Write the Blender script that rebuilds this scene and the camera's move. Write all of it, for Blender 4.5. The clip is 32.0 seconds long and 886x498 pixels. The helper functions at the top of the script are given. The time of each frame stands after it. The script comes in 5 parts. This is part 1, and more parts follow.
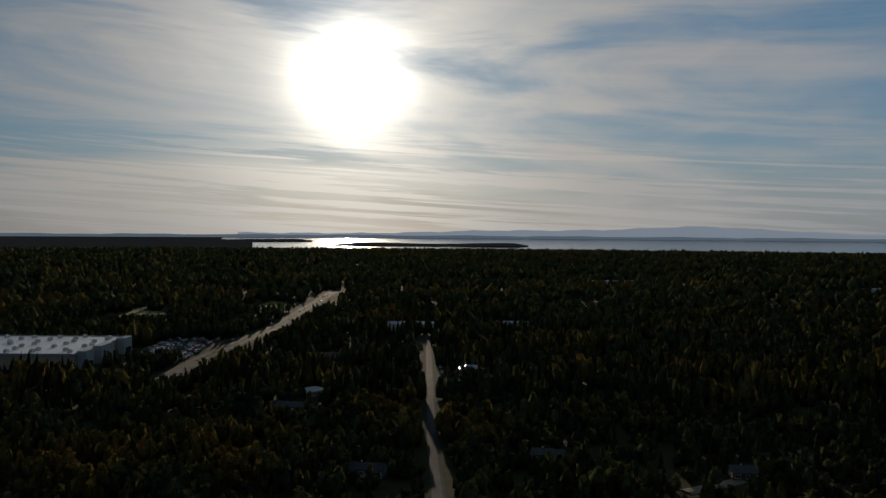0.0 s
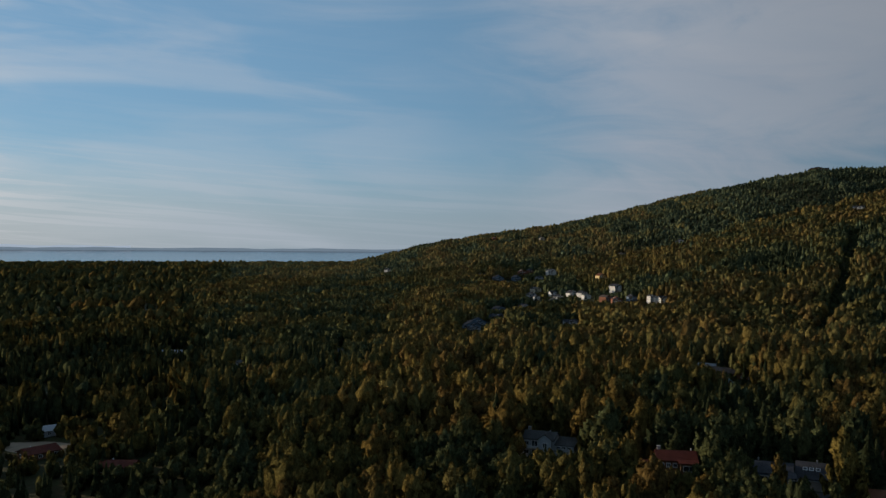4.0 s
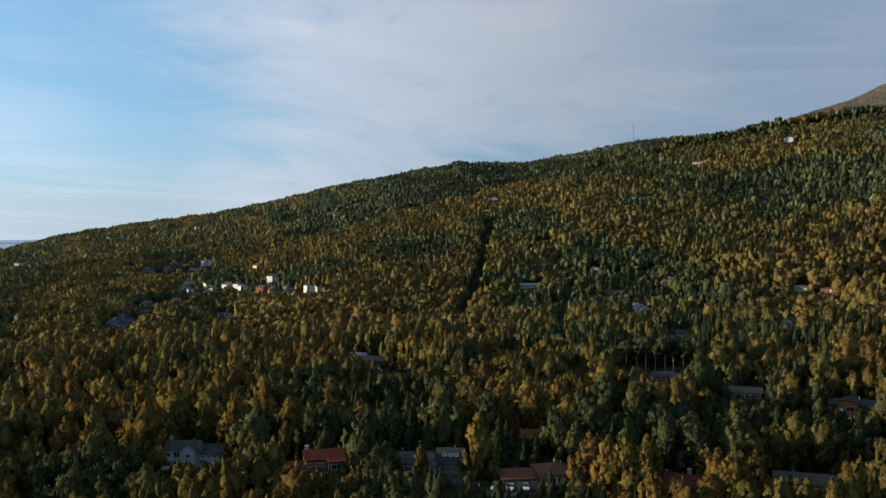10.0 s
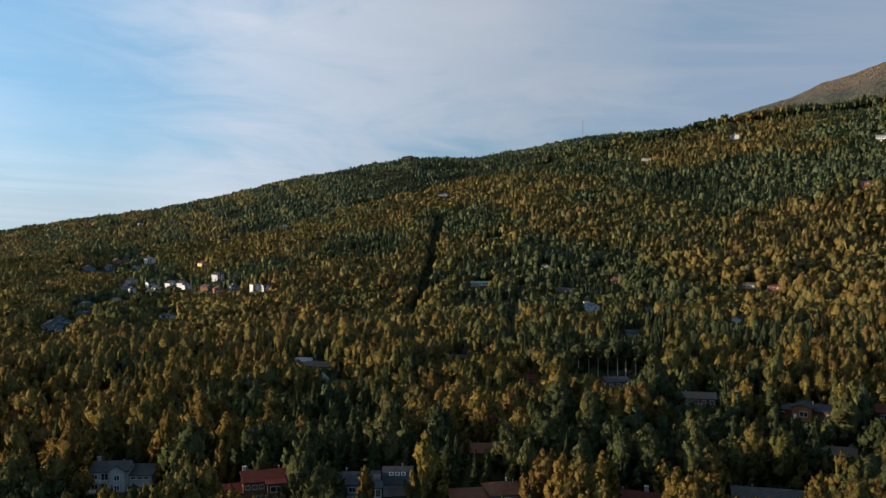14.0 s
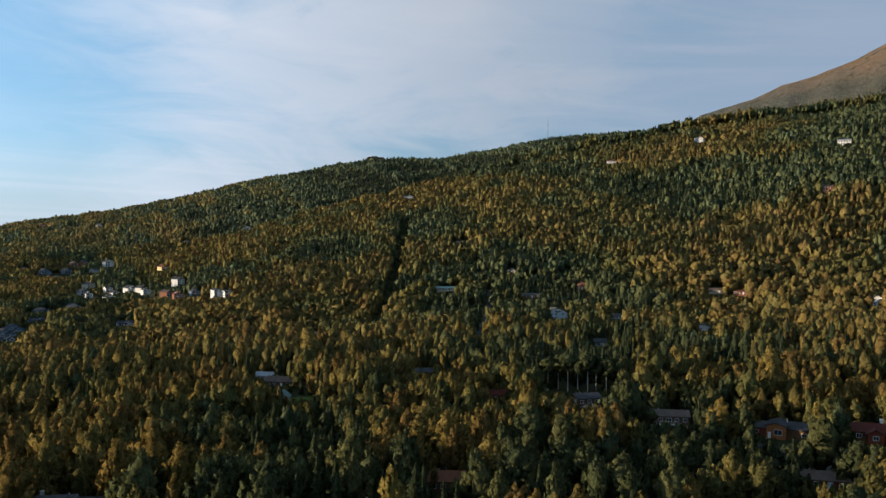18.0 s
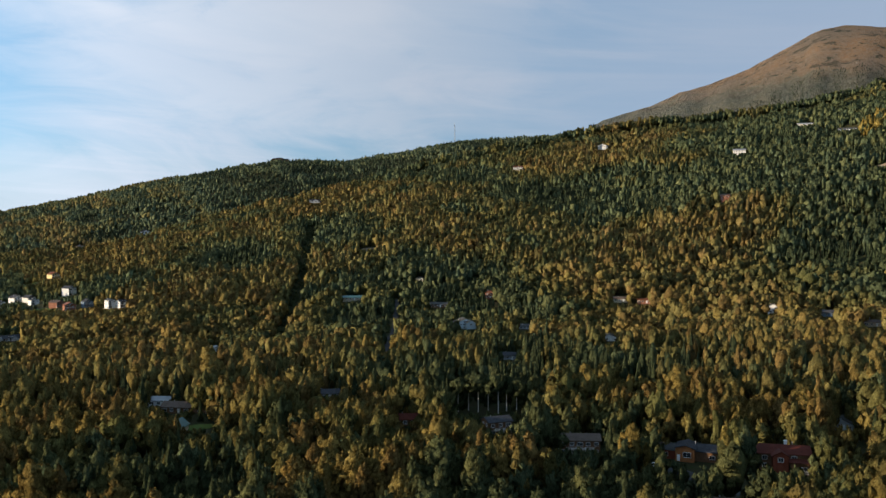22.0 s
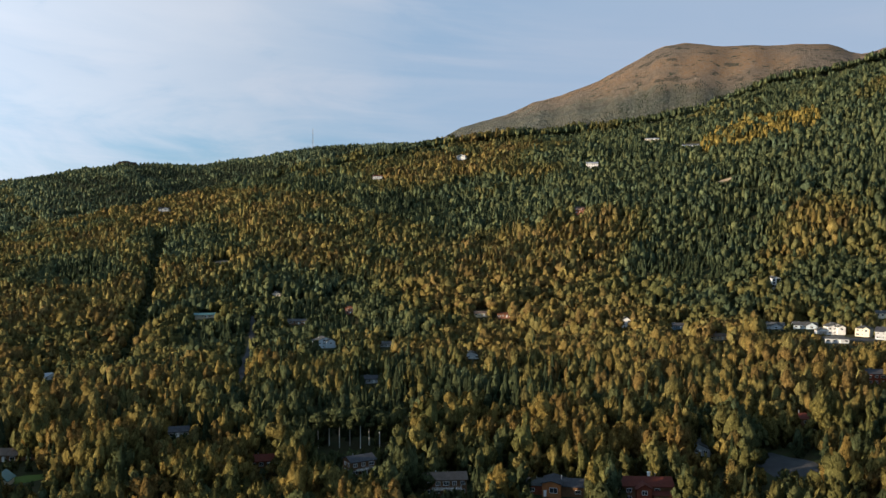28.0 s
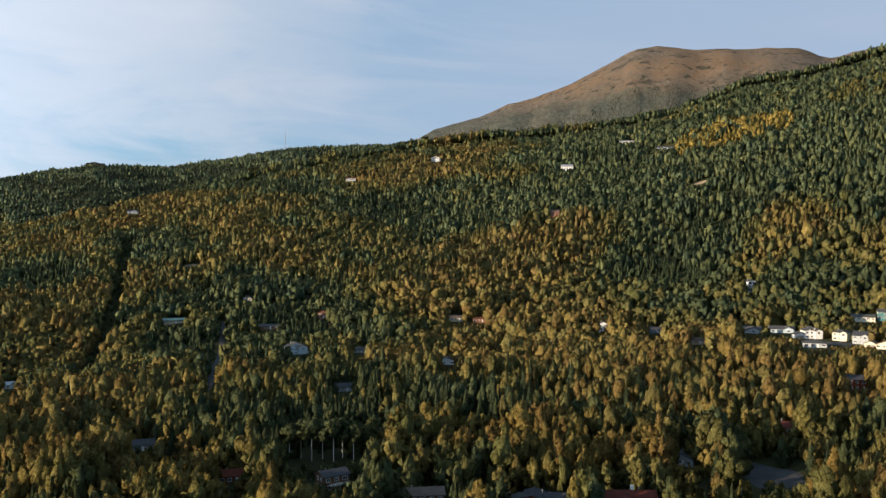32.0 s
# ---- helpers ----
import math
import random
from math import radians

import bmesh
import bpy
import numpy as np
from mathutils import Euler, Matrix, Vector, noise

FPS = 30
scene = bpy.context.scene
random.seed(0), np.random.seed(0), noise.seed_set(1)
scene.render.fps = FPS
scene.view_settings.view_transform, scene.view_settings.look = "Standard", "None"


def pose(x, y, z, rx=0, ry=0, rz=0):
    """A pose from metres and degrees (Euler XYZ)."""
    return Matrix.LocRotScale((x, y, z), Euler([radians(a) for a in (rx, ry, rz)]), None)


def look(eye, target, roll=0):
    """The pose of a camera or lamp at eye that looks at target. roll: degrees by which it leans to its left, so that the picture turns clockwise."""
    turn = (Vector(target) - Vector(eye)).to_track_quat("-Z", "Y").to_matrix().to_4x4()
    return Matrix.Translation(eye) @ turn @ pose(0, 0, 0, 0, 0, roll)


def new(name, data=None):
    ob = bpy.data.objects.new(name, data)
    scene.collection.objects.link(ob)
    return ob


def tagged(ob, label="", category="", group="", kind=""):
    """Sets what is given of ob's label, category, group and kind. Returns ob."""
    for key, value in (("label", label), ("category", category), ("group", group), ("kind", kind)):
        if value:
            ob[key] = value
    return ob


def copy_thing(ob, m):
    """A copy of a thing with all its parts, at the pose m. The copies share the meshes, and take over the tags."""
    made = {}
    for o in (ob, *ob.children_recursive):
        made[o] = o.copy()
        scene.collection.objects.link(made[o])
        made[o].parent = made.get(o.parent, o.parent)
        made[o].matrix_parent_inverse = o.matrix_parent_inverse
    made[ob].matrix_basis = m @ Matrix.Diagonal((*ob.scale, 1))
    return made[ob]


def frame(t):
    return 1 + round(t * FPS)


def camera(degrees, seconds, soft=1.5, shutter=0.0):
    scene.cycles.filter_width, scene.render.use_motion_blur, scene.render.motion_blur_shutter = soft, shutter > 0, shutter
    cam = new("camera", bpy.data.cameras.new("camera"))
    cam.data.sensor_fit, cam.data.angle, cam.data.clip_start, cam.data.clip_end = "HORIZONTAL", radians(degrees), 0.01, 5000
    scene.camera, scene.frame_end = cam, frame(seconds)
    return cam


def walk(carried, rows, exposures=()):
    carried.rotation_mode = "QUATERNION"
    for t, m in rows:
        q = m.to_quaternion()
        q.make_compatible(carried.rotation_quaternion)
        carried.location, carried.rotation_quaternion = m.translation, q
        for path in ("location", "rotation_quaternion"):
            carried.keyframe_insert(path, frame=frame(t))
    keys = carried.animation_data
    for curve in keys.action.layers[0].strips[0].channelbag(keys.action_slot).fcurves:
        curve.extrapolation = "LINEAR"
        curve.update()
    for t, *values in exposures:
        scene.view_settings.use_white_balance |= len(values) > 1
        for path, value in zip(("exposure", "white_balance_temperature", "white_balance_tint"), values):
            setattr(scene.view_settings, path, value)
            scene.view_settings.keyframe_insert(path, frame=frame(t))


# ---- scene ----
# Camera: a drone that turns from the low sun to the hillside while it climbs and drifts forward.
cam = camera(55.0, 32.0, soft=1.45)

# seconds, place in metres, heading (degrees clockwise from +Y), tilt, lean
PATH = [
    (0.0, 2.5, -6.7, 66.7, -104.35, -1.17, 0.40),
    (0.5, 2.7, -6.7, 66.9, -96.66, -1.06, 0.44),
    (1.0, 2.8, -6.9, 67.1, -87.13, -0.91, 0.53),
    (1.5, 2.9, -7.1, 67.2, -80.10, -0.78, 0.58),
    (2.0, 2.9, -7.3, 67.2, -74.19, -0.66, 0.60),
    (2.5, 2.7, -7.5, 67.3, -67.42, -0.55, 0.52),
    (3.0, 2.5, -7.8, 67.5, -60.26, -0.41, 0.54),
    (3.5, 2.1, -8.1, 67.8, -53.09, -0.32, 0.51),
    (4.0, 1.8, -8.4, 68.0, -45.77, -0.23, 0.45),
    (4.5, 1.6, -8.3, 68.3, -38.27, -0.17, 0.33),
    (6.5, 1.8, -6.3, 69.5, -27.03, -0.35, 0.17),
    (7.0, 1.6, -5.4, 69.7, -26.73, -0.44, 0.14),
    (7.5, 1.2, -4.3, 69.9, -26.38, -0.56, 0.12),
    (8.0, 0.8, -2.9, 70.0, -25.69, -0.63, 0.09),
    (8.5, 0.4, -1.5, 70.0, -24.65, -0.68, 0.09),
    (9.0, 0.0, 0.0, 70.0, -24.08, -0.79, 0.06),
    (9.5, -0.4, 1.5, 70.1, -23.64, -0.86, 0.04),
    (10.0, -0.9, 3.1, 70.2, -23.19, -0.95, 0.03),
    (10.5, -1.4, 4.6, 70.4, -22.75, -1.02, 0.03),
    (11.0, -1.9, 6.1, 70.6, -22.30, -1.06, -0.00),
    (11.5, -2.4, 7.5, 70.9, -21.85, -1.11, -0.02),
    (12.0, -2.8, 9.0, 71.3, -21.44, -1.16, -0.01),
    (12.5, -3.2, 10.4, 71.7, -21.04, -1.21, -0.05),
    (13.0, -3.6, 11.9, 72.3, -20.65, -1.26, -0.08),
    (13.5, -4.1, 13.4, 72.9, -20.25, -1.28, -0.09),
    (14.0, -4.6, 14.9, 73.5, -19.87, -1.32, -0.08),
    (14.5, -5.1, 16.3, 74.1, -19.52, -1.35, -0.07),
    (16.5, -7.3, 22.0, 76.6, -18.29, -1.37, -0.07),
    (17.0, -7.9, 23.3, 77.2, -18.00, -1.38, -0.01),
    (17.5, -8.4, 24.6, 77.9, -17.76, -1.38, -0.05),
    (18.0, -8.9, 25.8, 78.8, -17.52, -1.38, -0.08),
    (18.5, -9.3, 27.0, 79.7, -17.31, -1.39, -0.08),
    (19.0, -9.7, 28.1, 80.6, -16.27, -1.40, -0.07),
    (19.5, -10.1, 29.3, 81.5, -14.81, -1.37, -0.03),
    (20.0, -10.5, 30.5, 82.5, -14.52, -1.37, -0.03),
    (20.5, -11.1, 31.8, 83.6, -14.35, -1.38, -0.06),
    (21.0, -11.5, 33.1, 84.6, -14.21, -1.40, -0.05),
    (21.5, -12.0, 34.4, 85.7, -12.79, -1.38, -0.02),
    (22.0, -12.4, 35.7, 86.6, -11.25, -1.36, 0.02),
    (22.5, -12.7, 37.0, 87.6, -10.86, -1.34, 0.05),
    (23.0, -13.1, 38.3, 88.6, -10.72, -1.33, 0.08),
    (23.5, -13.5, 39.6, 89.6, -10.58, -1.32, 0.07),
    (24.0, -13.8, 40.8, 90.7, -10.44, -1.33, 0.06),
    (24.5, -14.2, 41.8, 91.7, -9.11, -1.30, 0.14),
    (25.0, -14.5, 42.9, 92.8, -8.21, -1.29, 0.11),
    (25.5, -14.7, 43.8, 93.7, -5.61, -1.25, 0.15),
    (26.0, -15.0, 44.9, 94.5, -3.06, -1.21, 0.18),
    (26.5, -15.1, 46.2, 95.2, -2.49, -1.18, 0.15),
    (28.5, -15.7, 51.6, 96.6, -1.49, -1.10, 0.07),
    (29.0, -15.9, 53.0, 96.8, -1.24, -1.09, 0.10),
    (29.5, -16.2, 54.3, 97.0, -0.99, -1.08, 0.08),
    (30.0, -16.4, 55.6, 97.1, -0.76, -1.08, 0.06),
    (30.5, -16.5, 57.0, 97.4, -0.55, -1.06, 0.03),
    (31.0, -16.6, 58.4, 97.6, -0.37, -1.06, 0.07),
    (31.5, -16.7, 59.9, 97.8, -0.18, -1.03, 0.02),
    (32.0, -16.8, 61.3, 97.7, 0.00, -0.99, 0.04),
]
EXPOSURES = [(0.0, -1.4), (1.0, -1.6), (2.0, -1.42), (3.0, -0.72), (4.0, -0.45), (7.0, 0.22), (9.0, 0.38), (14.0, 0.46), (19.0, 0.58), (26.0, 0.80), (32.0, 0.86)]


def aim(x, y, z, heading, tilt, lean):
    a, b = radians(heading), radians(tilt)
    way = Vector((math.sin(a) * math.cos(b), math.cos(a) * math.cos(b), math.sin(b)))
    eye = Vector((x, y, z))
    return look(eye, eye + way * 100, lean)


walk(cam, [(row[0], aim(*row[1:])) for row in PATH], EXPOSURES)

# ---- light ----
SUN_HEADING, SUN_HEIGHT = -110.6, 10.3
sun_way = Vector((math.sin(radians(SUN_HEADING)) * math.cos(radians(SUN_HEIGHT)), math.cos(radians(SUN_HEADING)) * math.cos(radians(SUN_HEIGHT)), math.sin(radians(SUN_HEIGHT))))
sun_lamp = new("sun", bpy.data.lights.new("sun", "SUN"))
sun_lamp.data.energy, sun_lamp.data.angle, sun_lamp.data.color = 5.0, radians(0.6), (1.0, 0.80, 0.58)
sun_lamp.matrix_world = look(sun_way * 500, (0, 0, 0))


class Nodes:
    """A short way to wire shader nodes."""

    def __init__(self, tree):
        self.tree = tree
        tree.nodes.clear()

    def add(self, kind, **inputs):
        node = self.tree.nodes.new(kind)
        for key, value in inputs.items():
            self.put(node, key, value)
        return node

    def put(self, node, key, value):
        slot = node.inputs[int(key[1:])] if key[0] == "i" and key[1:].isdigit() else node.inputs[key.replace("_", " ")]
        if isinstance(value, bpy.types.NodeSocket):
            self.tree.links.new(value, slot)
        else:
            slot.default_value = value

    def maths(self, op, a, b=0.0, c=0.0):
        node = self.add("ShaderNodeMath", i0=a, i1=b, i2=c)
        node.operation = op
        return node.outputs[0]

    def vec(self, op, a, b=(0, 0, 0)):
        node = self.add("ShaderNodeVectorMath", i0=a, i1=b)
        node.operation = op
        return node.outputs["Value"] if op == "DOT_PRODUCT" else node.outputs[0]

    def mix(self, f, a, b, op="MIX"):
        node = self.add("ShaderNodeMix")
        node.data_type, node.blend_type = "RGBA", op
        for i, v in ((0, f), (6, a), (7, b)):
            self.put(node, "i%d" % i, v)
        return node.outputs[2]

    def noise(self, where, scale, detail=4.0, rough=0.55, bend=0.0):
        node = self.add("ShaderNodeTexNoise", Vector=where, Scale=scale, Detail=detail, Roughness=rough, Distortion=bend)
        return node.outputs["Fac"]

    def ramp(self, f, *stops):
        node = self.add("ShaderNodeValToRGB", i0=f)
        el = node.color_ramp.elements
        while len(el) < len(stops):
            el.new(0.5)
        for e, (pos, col) in zip(el, stops):
            e.position = pos
            e.color = (*col, 1) if isinstance(col, tuple) else (col, col, col, 1)
        return node.outputs[0]

    def step(self, v, low, high):
        node = self.add("ShaderNodeMapRange", i0=v, i1=low, i2=high)
        node.interpolation_type = "SMOOTHSTEP"
        return node.outputs[0]


def rgb(*c):
    return (*c, 1.0)


def build_sky():
    world = bpy.data.worlds.new("sky")
    scene.world = world
    world.use_nodes = True
    n = Nodes(world.node_tree)
    where = n.add("ShaderNodeTexCoord").outputs["Generated"]
    sky = n.add("ShaderNodeTexSky")
    sky.sky_type, sky.sun_disc = "NISHITA", False
    sky.sun_elevation, sky.sun_rotation = radians(SUN_HEIGHT), radians(SUN_HEADING)
    sky.altitude, sky.air_density, sky.dust_density, sky.ozone_density = 300, 1.0, 0.3, 3.0
    split = n.add("ShaderNodeSeparateXYZ", Vector=where)
    up = n.maths("MAXIMUM", split.outputs[2], 0.0)
    glow = n.maths("MAXIMUM", n.vec("DOT_PRODUCT", where, tuple(sun_way)), 0.0)
    side = n.maths("POWER", glow, 5.0)
    # haze low over the horizon
    low = n.maths("SUBTRACT", 1.0, n.step(up, 0.0, 0.11))
    haze = n.mix(side, rgb(2.35, 2.85, 3.3), rgb(4.5, 4.2, 3.8))
    blue = n.mix(0.7, sky.outputs[0], rgb(1.25, 2.45, 3.75))
    clear = n.mix(n.maths("MULTIPLY", low, 0.75), blue, haze)
    # streaks of cloud, drawn out along the horizon and falling slightly to the north
    turn = n.maths("ARCTAN2", split.outputs[0], split.outputs[1])
    rise = n.maths("ADD", split.outputs[2], n.maths("MULTIPLY", turn, 0.055))

    def layer(wide, tall, scale, detail, rough, bend, shift):
        at = n.add("ShaderNodeCombineXYZ", X=n.maths("MULTIPLY", turn, wide), Y=n.maths("MULTIPLY", rise, tall), Z=shift).outputs[0]
        return n.noise(at, scale, detail, rough, bend)

    def lobe(heading, height, low, high):
        a, b = radians(heading), radians(height)
        return n.step(n.vec("DOT_PRODUCT", where, (math.sin(a) * math.cos(b), math.cos(a) * math.cos(b), math.sin(b))), low, high)

    cover = lobe(-26, 16, 0.90, 0.995)
    open_blue = lobe(-56, 6, 0.91, 0.99)
    feather = n.maths("MULTIPLY", n.maths("SUBTRACT", layer(3.2, 11.0, 1.6, 9.0, 0.62, 1.4, 9.0), 0.5), 0.55)
    bank = n.step(n.maths("ADD", n.maths("ADD", layer(2.4, 4.0, 1.0, 5.0, 0.48, 0.6, 3.1), feather), n.maths("MULTIPLY", cover, 0.24)), 0.44, 0.80)
    wisps = n.step(n.maths("ADD", layer(1.9, 11.0, 1.2, 7.0, 0.52, 0.8, 0.0), n.maths("MULTIPLY", side, 0.07)), 0.44, 0.66)
    fine = n.step(layer(2.0, 84.0, 1.3, 8.0, 0.62, 0.6, 7.0), 0.47, 0.57)
    lowband = n.maths("SUBTRACT", 1.0, n.step(up, 0.05, 0.13))
    thin = n.maths("ADD", n.maths("MULTIPLY", wisps, 0.62), n.maths("MULTIPLY", fine, n.maths("ADD", 0.05, n.maths("MULTIPLY", n.maths("MULTIPLY", lowband, 0.9), n.maths("MULTIPLY_ADD", side, 0.7, 0.3)))))
    calm = n.maths("SUBTRACT", 1.0, n.maths("ADD", n.maths("MULTIPLY", cover, 0.8), n.maths("MULTIPLY", open_blue, 0.55)))
    cloud = n.maths("MINIMUM", n.maths("ADD", n.maths("MULTIPLY", n.maths("MULTIPLY", bank, 0.8), n.maths("MULTIPLY", n.maths("ADD", 0.35, n.maths("MULTIPLY", cover, 0.65)), n.maths("MULTIPLY_ADD", open_blue, -0.7, 1.0))), n.maths("MULTIPLY", thin, n.maths("MAXIMUM", calm, 0.12))), 0.95)
    white = n.mix(side, rgb(3.7, 4.0, 4.5), rgb(7.6, 6.9, 5.9))
    shade = n.mix(layer(3.0, 12.0, 1.3, 4.0, 0.5, 0.3, 5.0), white, rgb(2.3, 2.8, 3.7))
    mixed = n.mix(cloud, clear, n.mix(0.5, white, shade))
    # thin veil towards the north-east, and the blaze round the sun
    veil = n.step(n.vec("DOT_PRODUCT", where, (0.42, 0.90, 0.08)), 0.72, 1.0)
    mixed = n.mix(n.maths("MULTIPLY", veil, 0.88), mixed, rgb(2.2, 2.75, 3.65))
    near = n.maths("MULTIPLY", n.maths("POWER", glow, 70.0), n.maths("ADD", 0.35, n.maths("MULTIPLY", cloud, 1.4)))
    blaze = n.maths("ADD", n.maths("MULTIPLY", near, 5.5), n.maths("MULTIPLY", n.maths("POWER", glow, 700.0), n.maths("ADD", 14.0, n.maths("MULTIPLY", cloud, 30.0))))
    sun_haze = n.add("ShaderNodeVectorMath", i0=(1.0, 0.93, 0.80))
    sun_haze.operation = "SCALE"
    n.put(sun_haze, "Scale", blaze)
    whole = n.mix(1.0, mixed, sun_haze.outputs[0], "ADD")
    # the western half of the sky is the brighter one in the evening
    west = n.step(n.vec("DOT_PRODUCT", where, (-0.996, 0.087, 0.0)), 0.25, 1.0)
    bright = n.add("ShaderNodeVectorMath", i0=whole)
    bright.operation = "SCALE"
    n.put(bright, "Scale", n.maths("MULTIPLY_ADD", west, 0.8, 1.0))
    back = n.add("ShaderNodeBackground", Color=bright.outputs[0], Strength=0.1)
    n.tree.links.new(back.outputs[0], n.add("ShaderNodeOutputWorld").inputs[0])


build_sky()


# ---- materials ----
def material(name, make, rough=0.8, **more):
    mat = bpy.data.materials.new(name)
    mat.use_nodes = True
    n = Nodes(mat.node_tree)
    out = n.add("ShaderNodeOutputMaterial")
    shader = n.add("ShaderNodeBsdfPrincipled", Roughness=rough, Specular_IOR_Level=0.5 if rough < 0.6 else 0.06)
    for key, value in more.items():
        n.put(shader, key, value)
    where = n.add("ShaderNodeTexCoord").outputs["Object"]
    make(n, shader, where)
    n.tree.links.new(shader.outputs[0], out.inputs[0])
    return mat


def bump(n, shader, height, strength, distance):
    n.put(shader, "Normal", n.add("ShaderNodeBump", Height=height, Strength=strength, Distance=distance).outputs[0])


def leaf_material():
    mat = bpy.data.materials.new("foliage")
    mat.use_nodes = True
    n = Nodes(mat.node_tree)
    geo = n.add("ShaderNodeNewGeometry")
    where = geo.outputs["Position"]
    tint = n.add("ShaderNodeAttribute")
    tint.attribute_name = "tint"
    vary = geo.outputs["Random Per Island"]
    drawn = n.add("ShaderNodeMapping", Vector=where, Scale=(1.0, 1.0, 0.5)).outputs[0]
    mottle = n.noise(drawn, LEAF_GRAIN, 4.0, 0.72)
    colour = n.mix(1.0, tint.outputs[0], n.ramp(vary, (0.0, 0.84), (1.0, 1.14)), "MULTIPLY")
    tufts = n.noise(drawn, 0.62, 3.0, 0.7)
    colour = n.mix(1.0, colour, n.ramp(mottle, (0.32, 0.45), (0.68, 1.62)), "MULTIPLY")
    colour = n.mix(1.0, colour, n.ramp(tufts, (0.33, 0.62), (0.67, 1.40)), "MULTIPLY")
    soft = n.add("ShaderNodeBump", Height=n.maths("ADD", tufts, n.maths("MULTIPLY", mottle, 0.5)), Strength=0.85, Distance=1.0).outputs[0]
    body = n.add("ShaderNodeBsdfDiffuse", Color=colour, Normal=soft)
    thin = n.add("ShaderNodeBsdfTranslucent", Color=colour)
    both = n.add("ShaderNodeMixShader", i0=0.20, i1=body.outputs[0], i2=thin.outputs[0])
    # the sprays of leaves are ragged, with gaps; the inner mass is closed
    solid = n.step(n.maths("ADD", n.noise(where, 1.7, 4.0, 0.7), tint.outputs["Alpha"]), 0.49, 0.53)
    gap = n.add("ShaderNodeBsdfTransparent")
    spray = n.add("ShaderNodeMixShader", i0=solid, i1=gap.outputs[0], i2=both.outputs[0])
    n.tree.links.new(spray.outputs[0], n.add("ShaderNodeOutputMaterial").inputs[0])
    return mat


LEAF_GRAIN = 2.3
FOLIAGE = leaf_material()


def grain(low, high, scale=1.2, rough=0.75, relief=0.15, depth=0.02):
    """A matt surface that varies between two colours at two scales, with fine relief."""

    def make(n, s, where):
        a, b = n.noise(where, scale, 5.0), n.noise(where, scale * 14, 4.0)
        f = n.maths("ADD", n.maths("MULTIPLY", n.step(a, 0.3, 0.7), 0.65), n.maths("MULTIPLY", b, 0.35))
        n.put(s, "Base_Color", n.mix(f, rgb(*low), rgb(*high)))
        n.put(s, "Roughness", n.maths("ADD", rough - 0.08, n.maths("MULTIPLY", b, 0.16)))
        bump(n, s, b, relief, depth)

    return make


def boards(low, high, pitch=0.2, upright=False):
    """Painted or stained siding in courses."""

    def make(n, s, where):
        split = n.add("ShaderNodeSeparateXYZ", Vector=where)
        course = n.maths("FRACT", n.maths("DIVIDE", n.maths("ADD", split.outputs[0], split.outputs[1]) if upright else split.outputs[2], pitch))
        a = n.noise(where, 0.7, 5.0)
        n.put(s, "Base_Color", n.mix(n.step(a, 0.3, 0.75), rgb(*low), rgb(*high)))
        bump(n, s, course, 0.5, 0.02)

    return make


def shingles(low, high):
    def make(n, s, where):
        tile = n.add("ShaderNodeTexBrick", Vector=where, Scale=2.2)
        for key, c in (("Color1", low), ("Color2", high), ("Mortar", tuple(v * 0.6 for v in low))):
            n.put(tile, key, rgb(*c))
        stain = n.noise(where, 0.5, 5.0)
        n.put(s, "Base_Color", n.mix(n.step(stain, 0.35, 0.75), tile.outputs[0], rgb(*high)))
        bump(n, s, tile.outputs[1], 0.4, 0.02)

    return make


WALLS = {
    "white": material("white_siding", boards((0.58, 0.57, 0.54), (0.70, 0.69, 0.66)), 0.6),
    "cream": material("cream_siding", boards((0.60, 0.53, 0.40), (0.72, 0.64, 0.50)), 0.6),
    "yellow": material("yellow_siding", boards((0.62, 0.47, 0.22), (0.72, 0.56, 0.28)), 0.6),
    "grey": material("grey_siding", boards((0.30, 0.32, 0.33), (0.40, 0.42, 0.43)), 0.65),
    "pale_blue": material("pale_blue_siding", boards((0.42, 0.50, 0.55), (0.52, 0.60, 0.64)), 0.6),
    "slate_blue": material("slate_blue_siding", boards((0.10, 0.15, 0.20), (0.15, 0.20, 0.26)), 0.65),
    "brown": material("brown_wood_siding", boards((0.12, 0.065, 0.035), (0.18, 0.10, 0.055), 0.25, True), 0.75),
    "red": material("red_stained_siding", boards((0.17, 0.045, 0.025), (0.24, 0.07, 0.04), 0.25, True), 0.7),
    "orange": material("orange_cedar_siding", boards((0.30, 0.11, 0.04), (0.38, 0.16, 0.06), 0.25), 0.65),
    "brick": material("brick_red_siding", boards((0.22, 0.095, 0.06), (0.28, 0.13, 0.08)), 0.75),
    "teal": material("teal_siding", boards((0.05, 0.15, 0.15), (0.08, 0.20, 0.20)), 0.6),
    "tan": material("tan_siding", boards((0.40, 0.32, 0.22), (0.50, 0.41, 0.29)), 0.65),
}
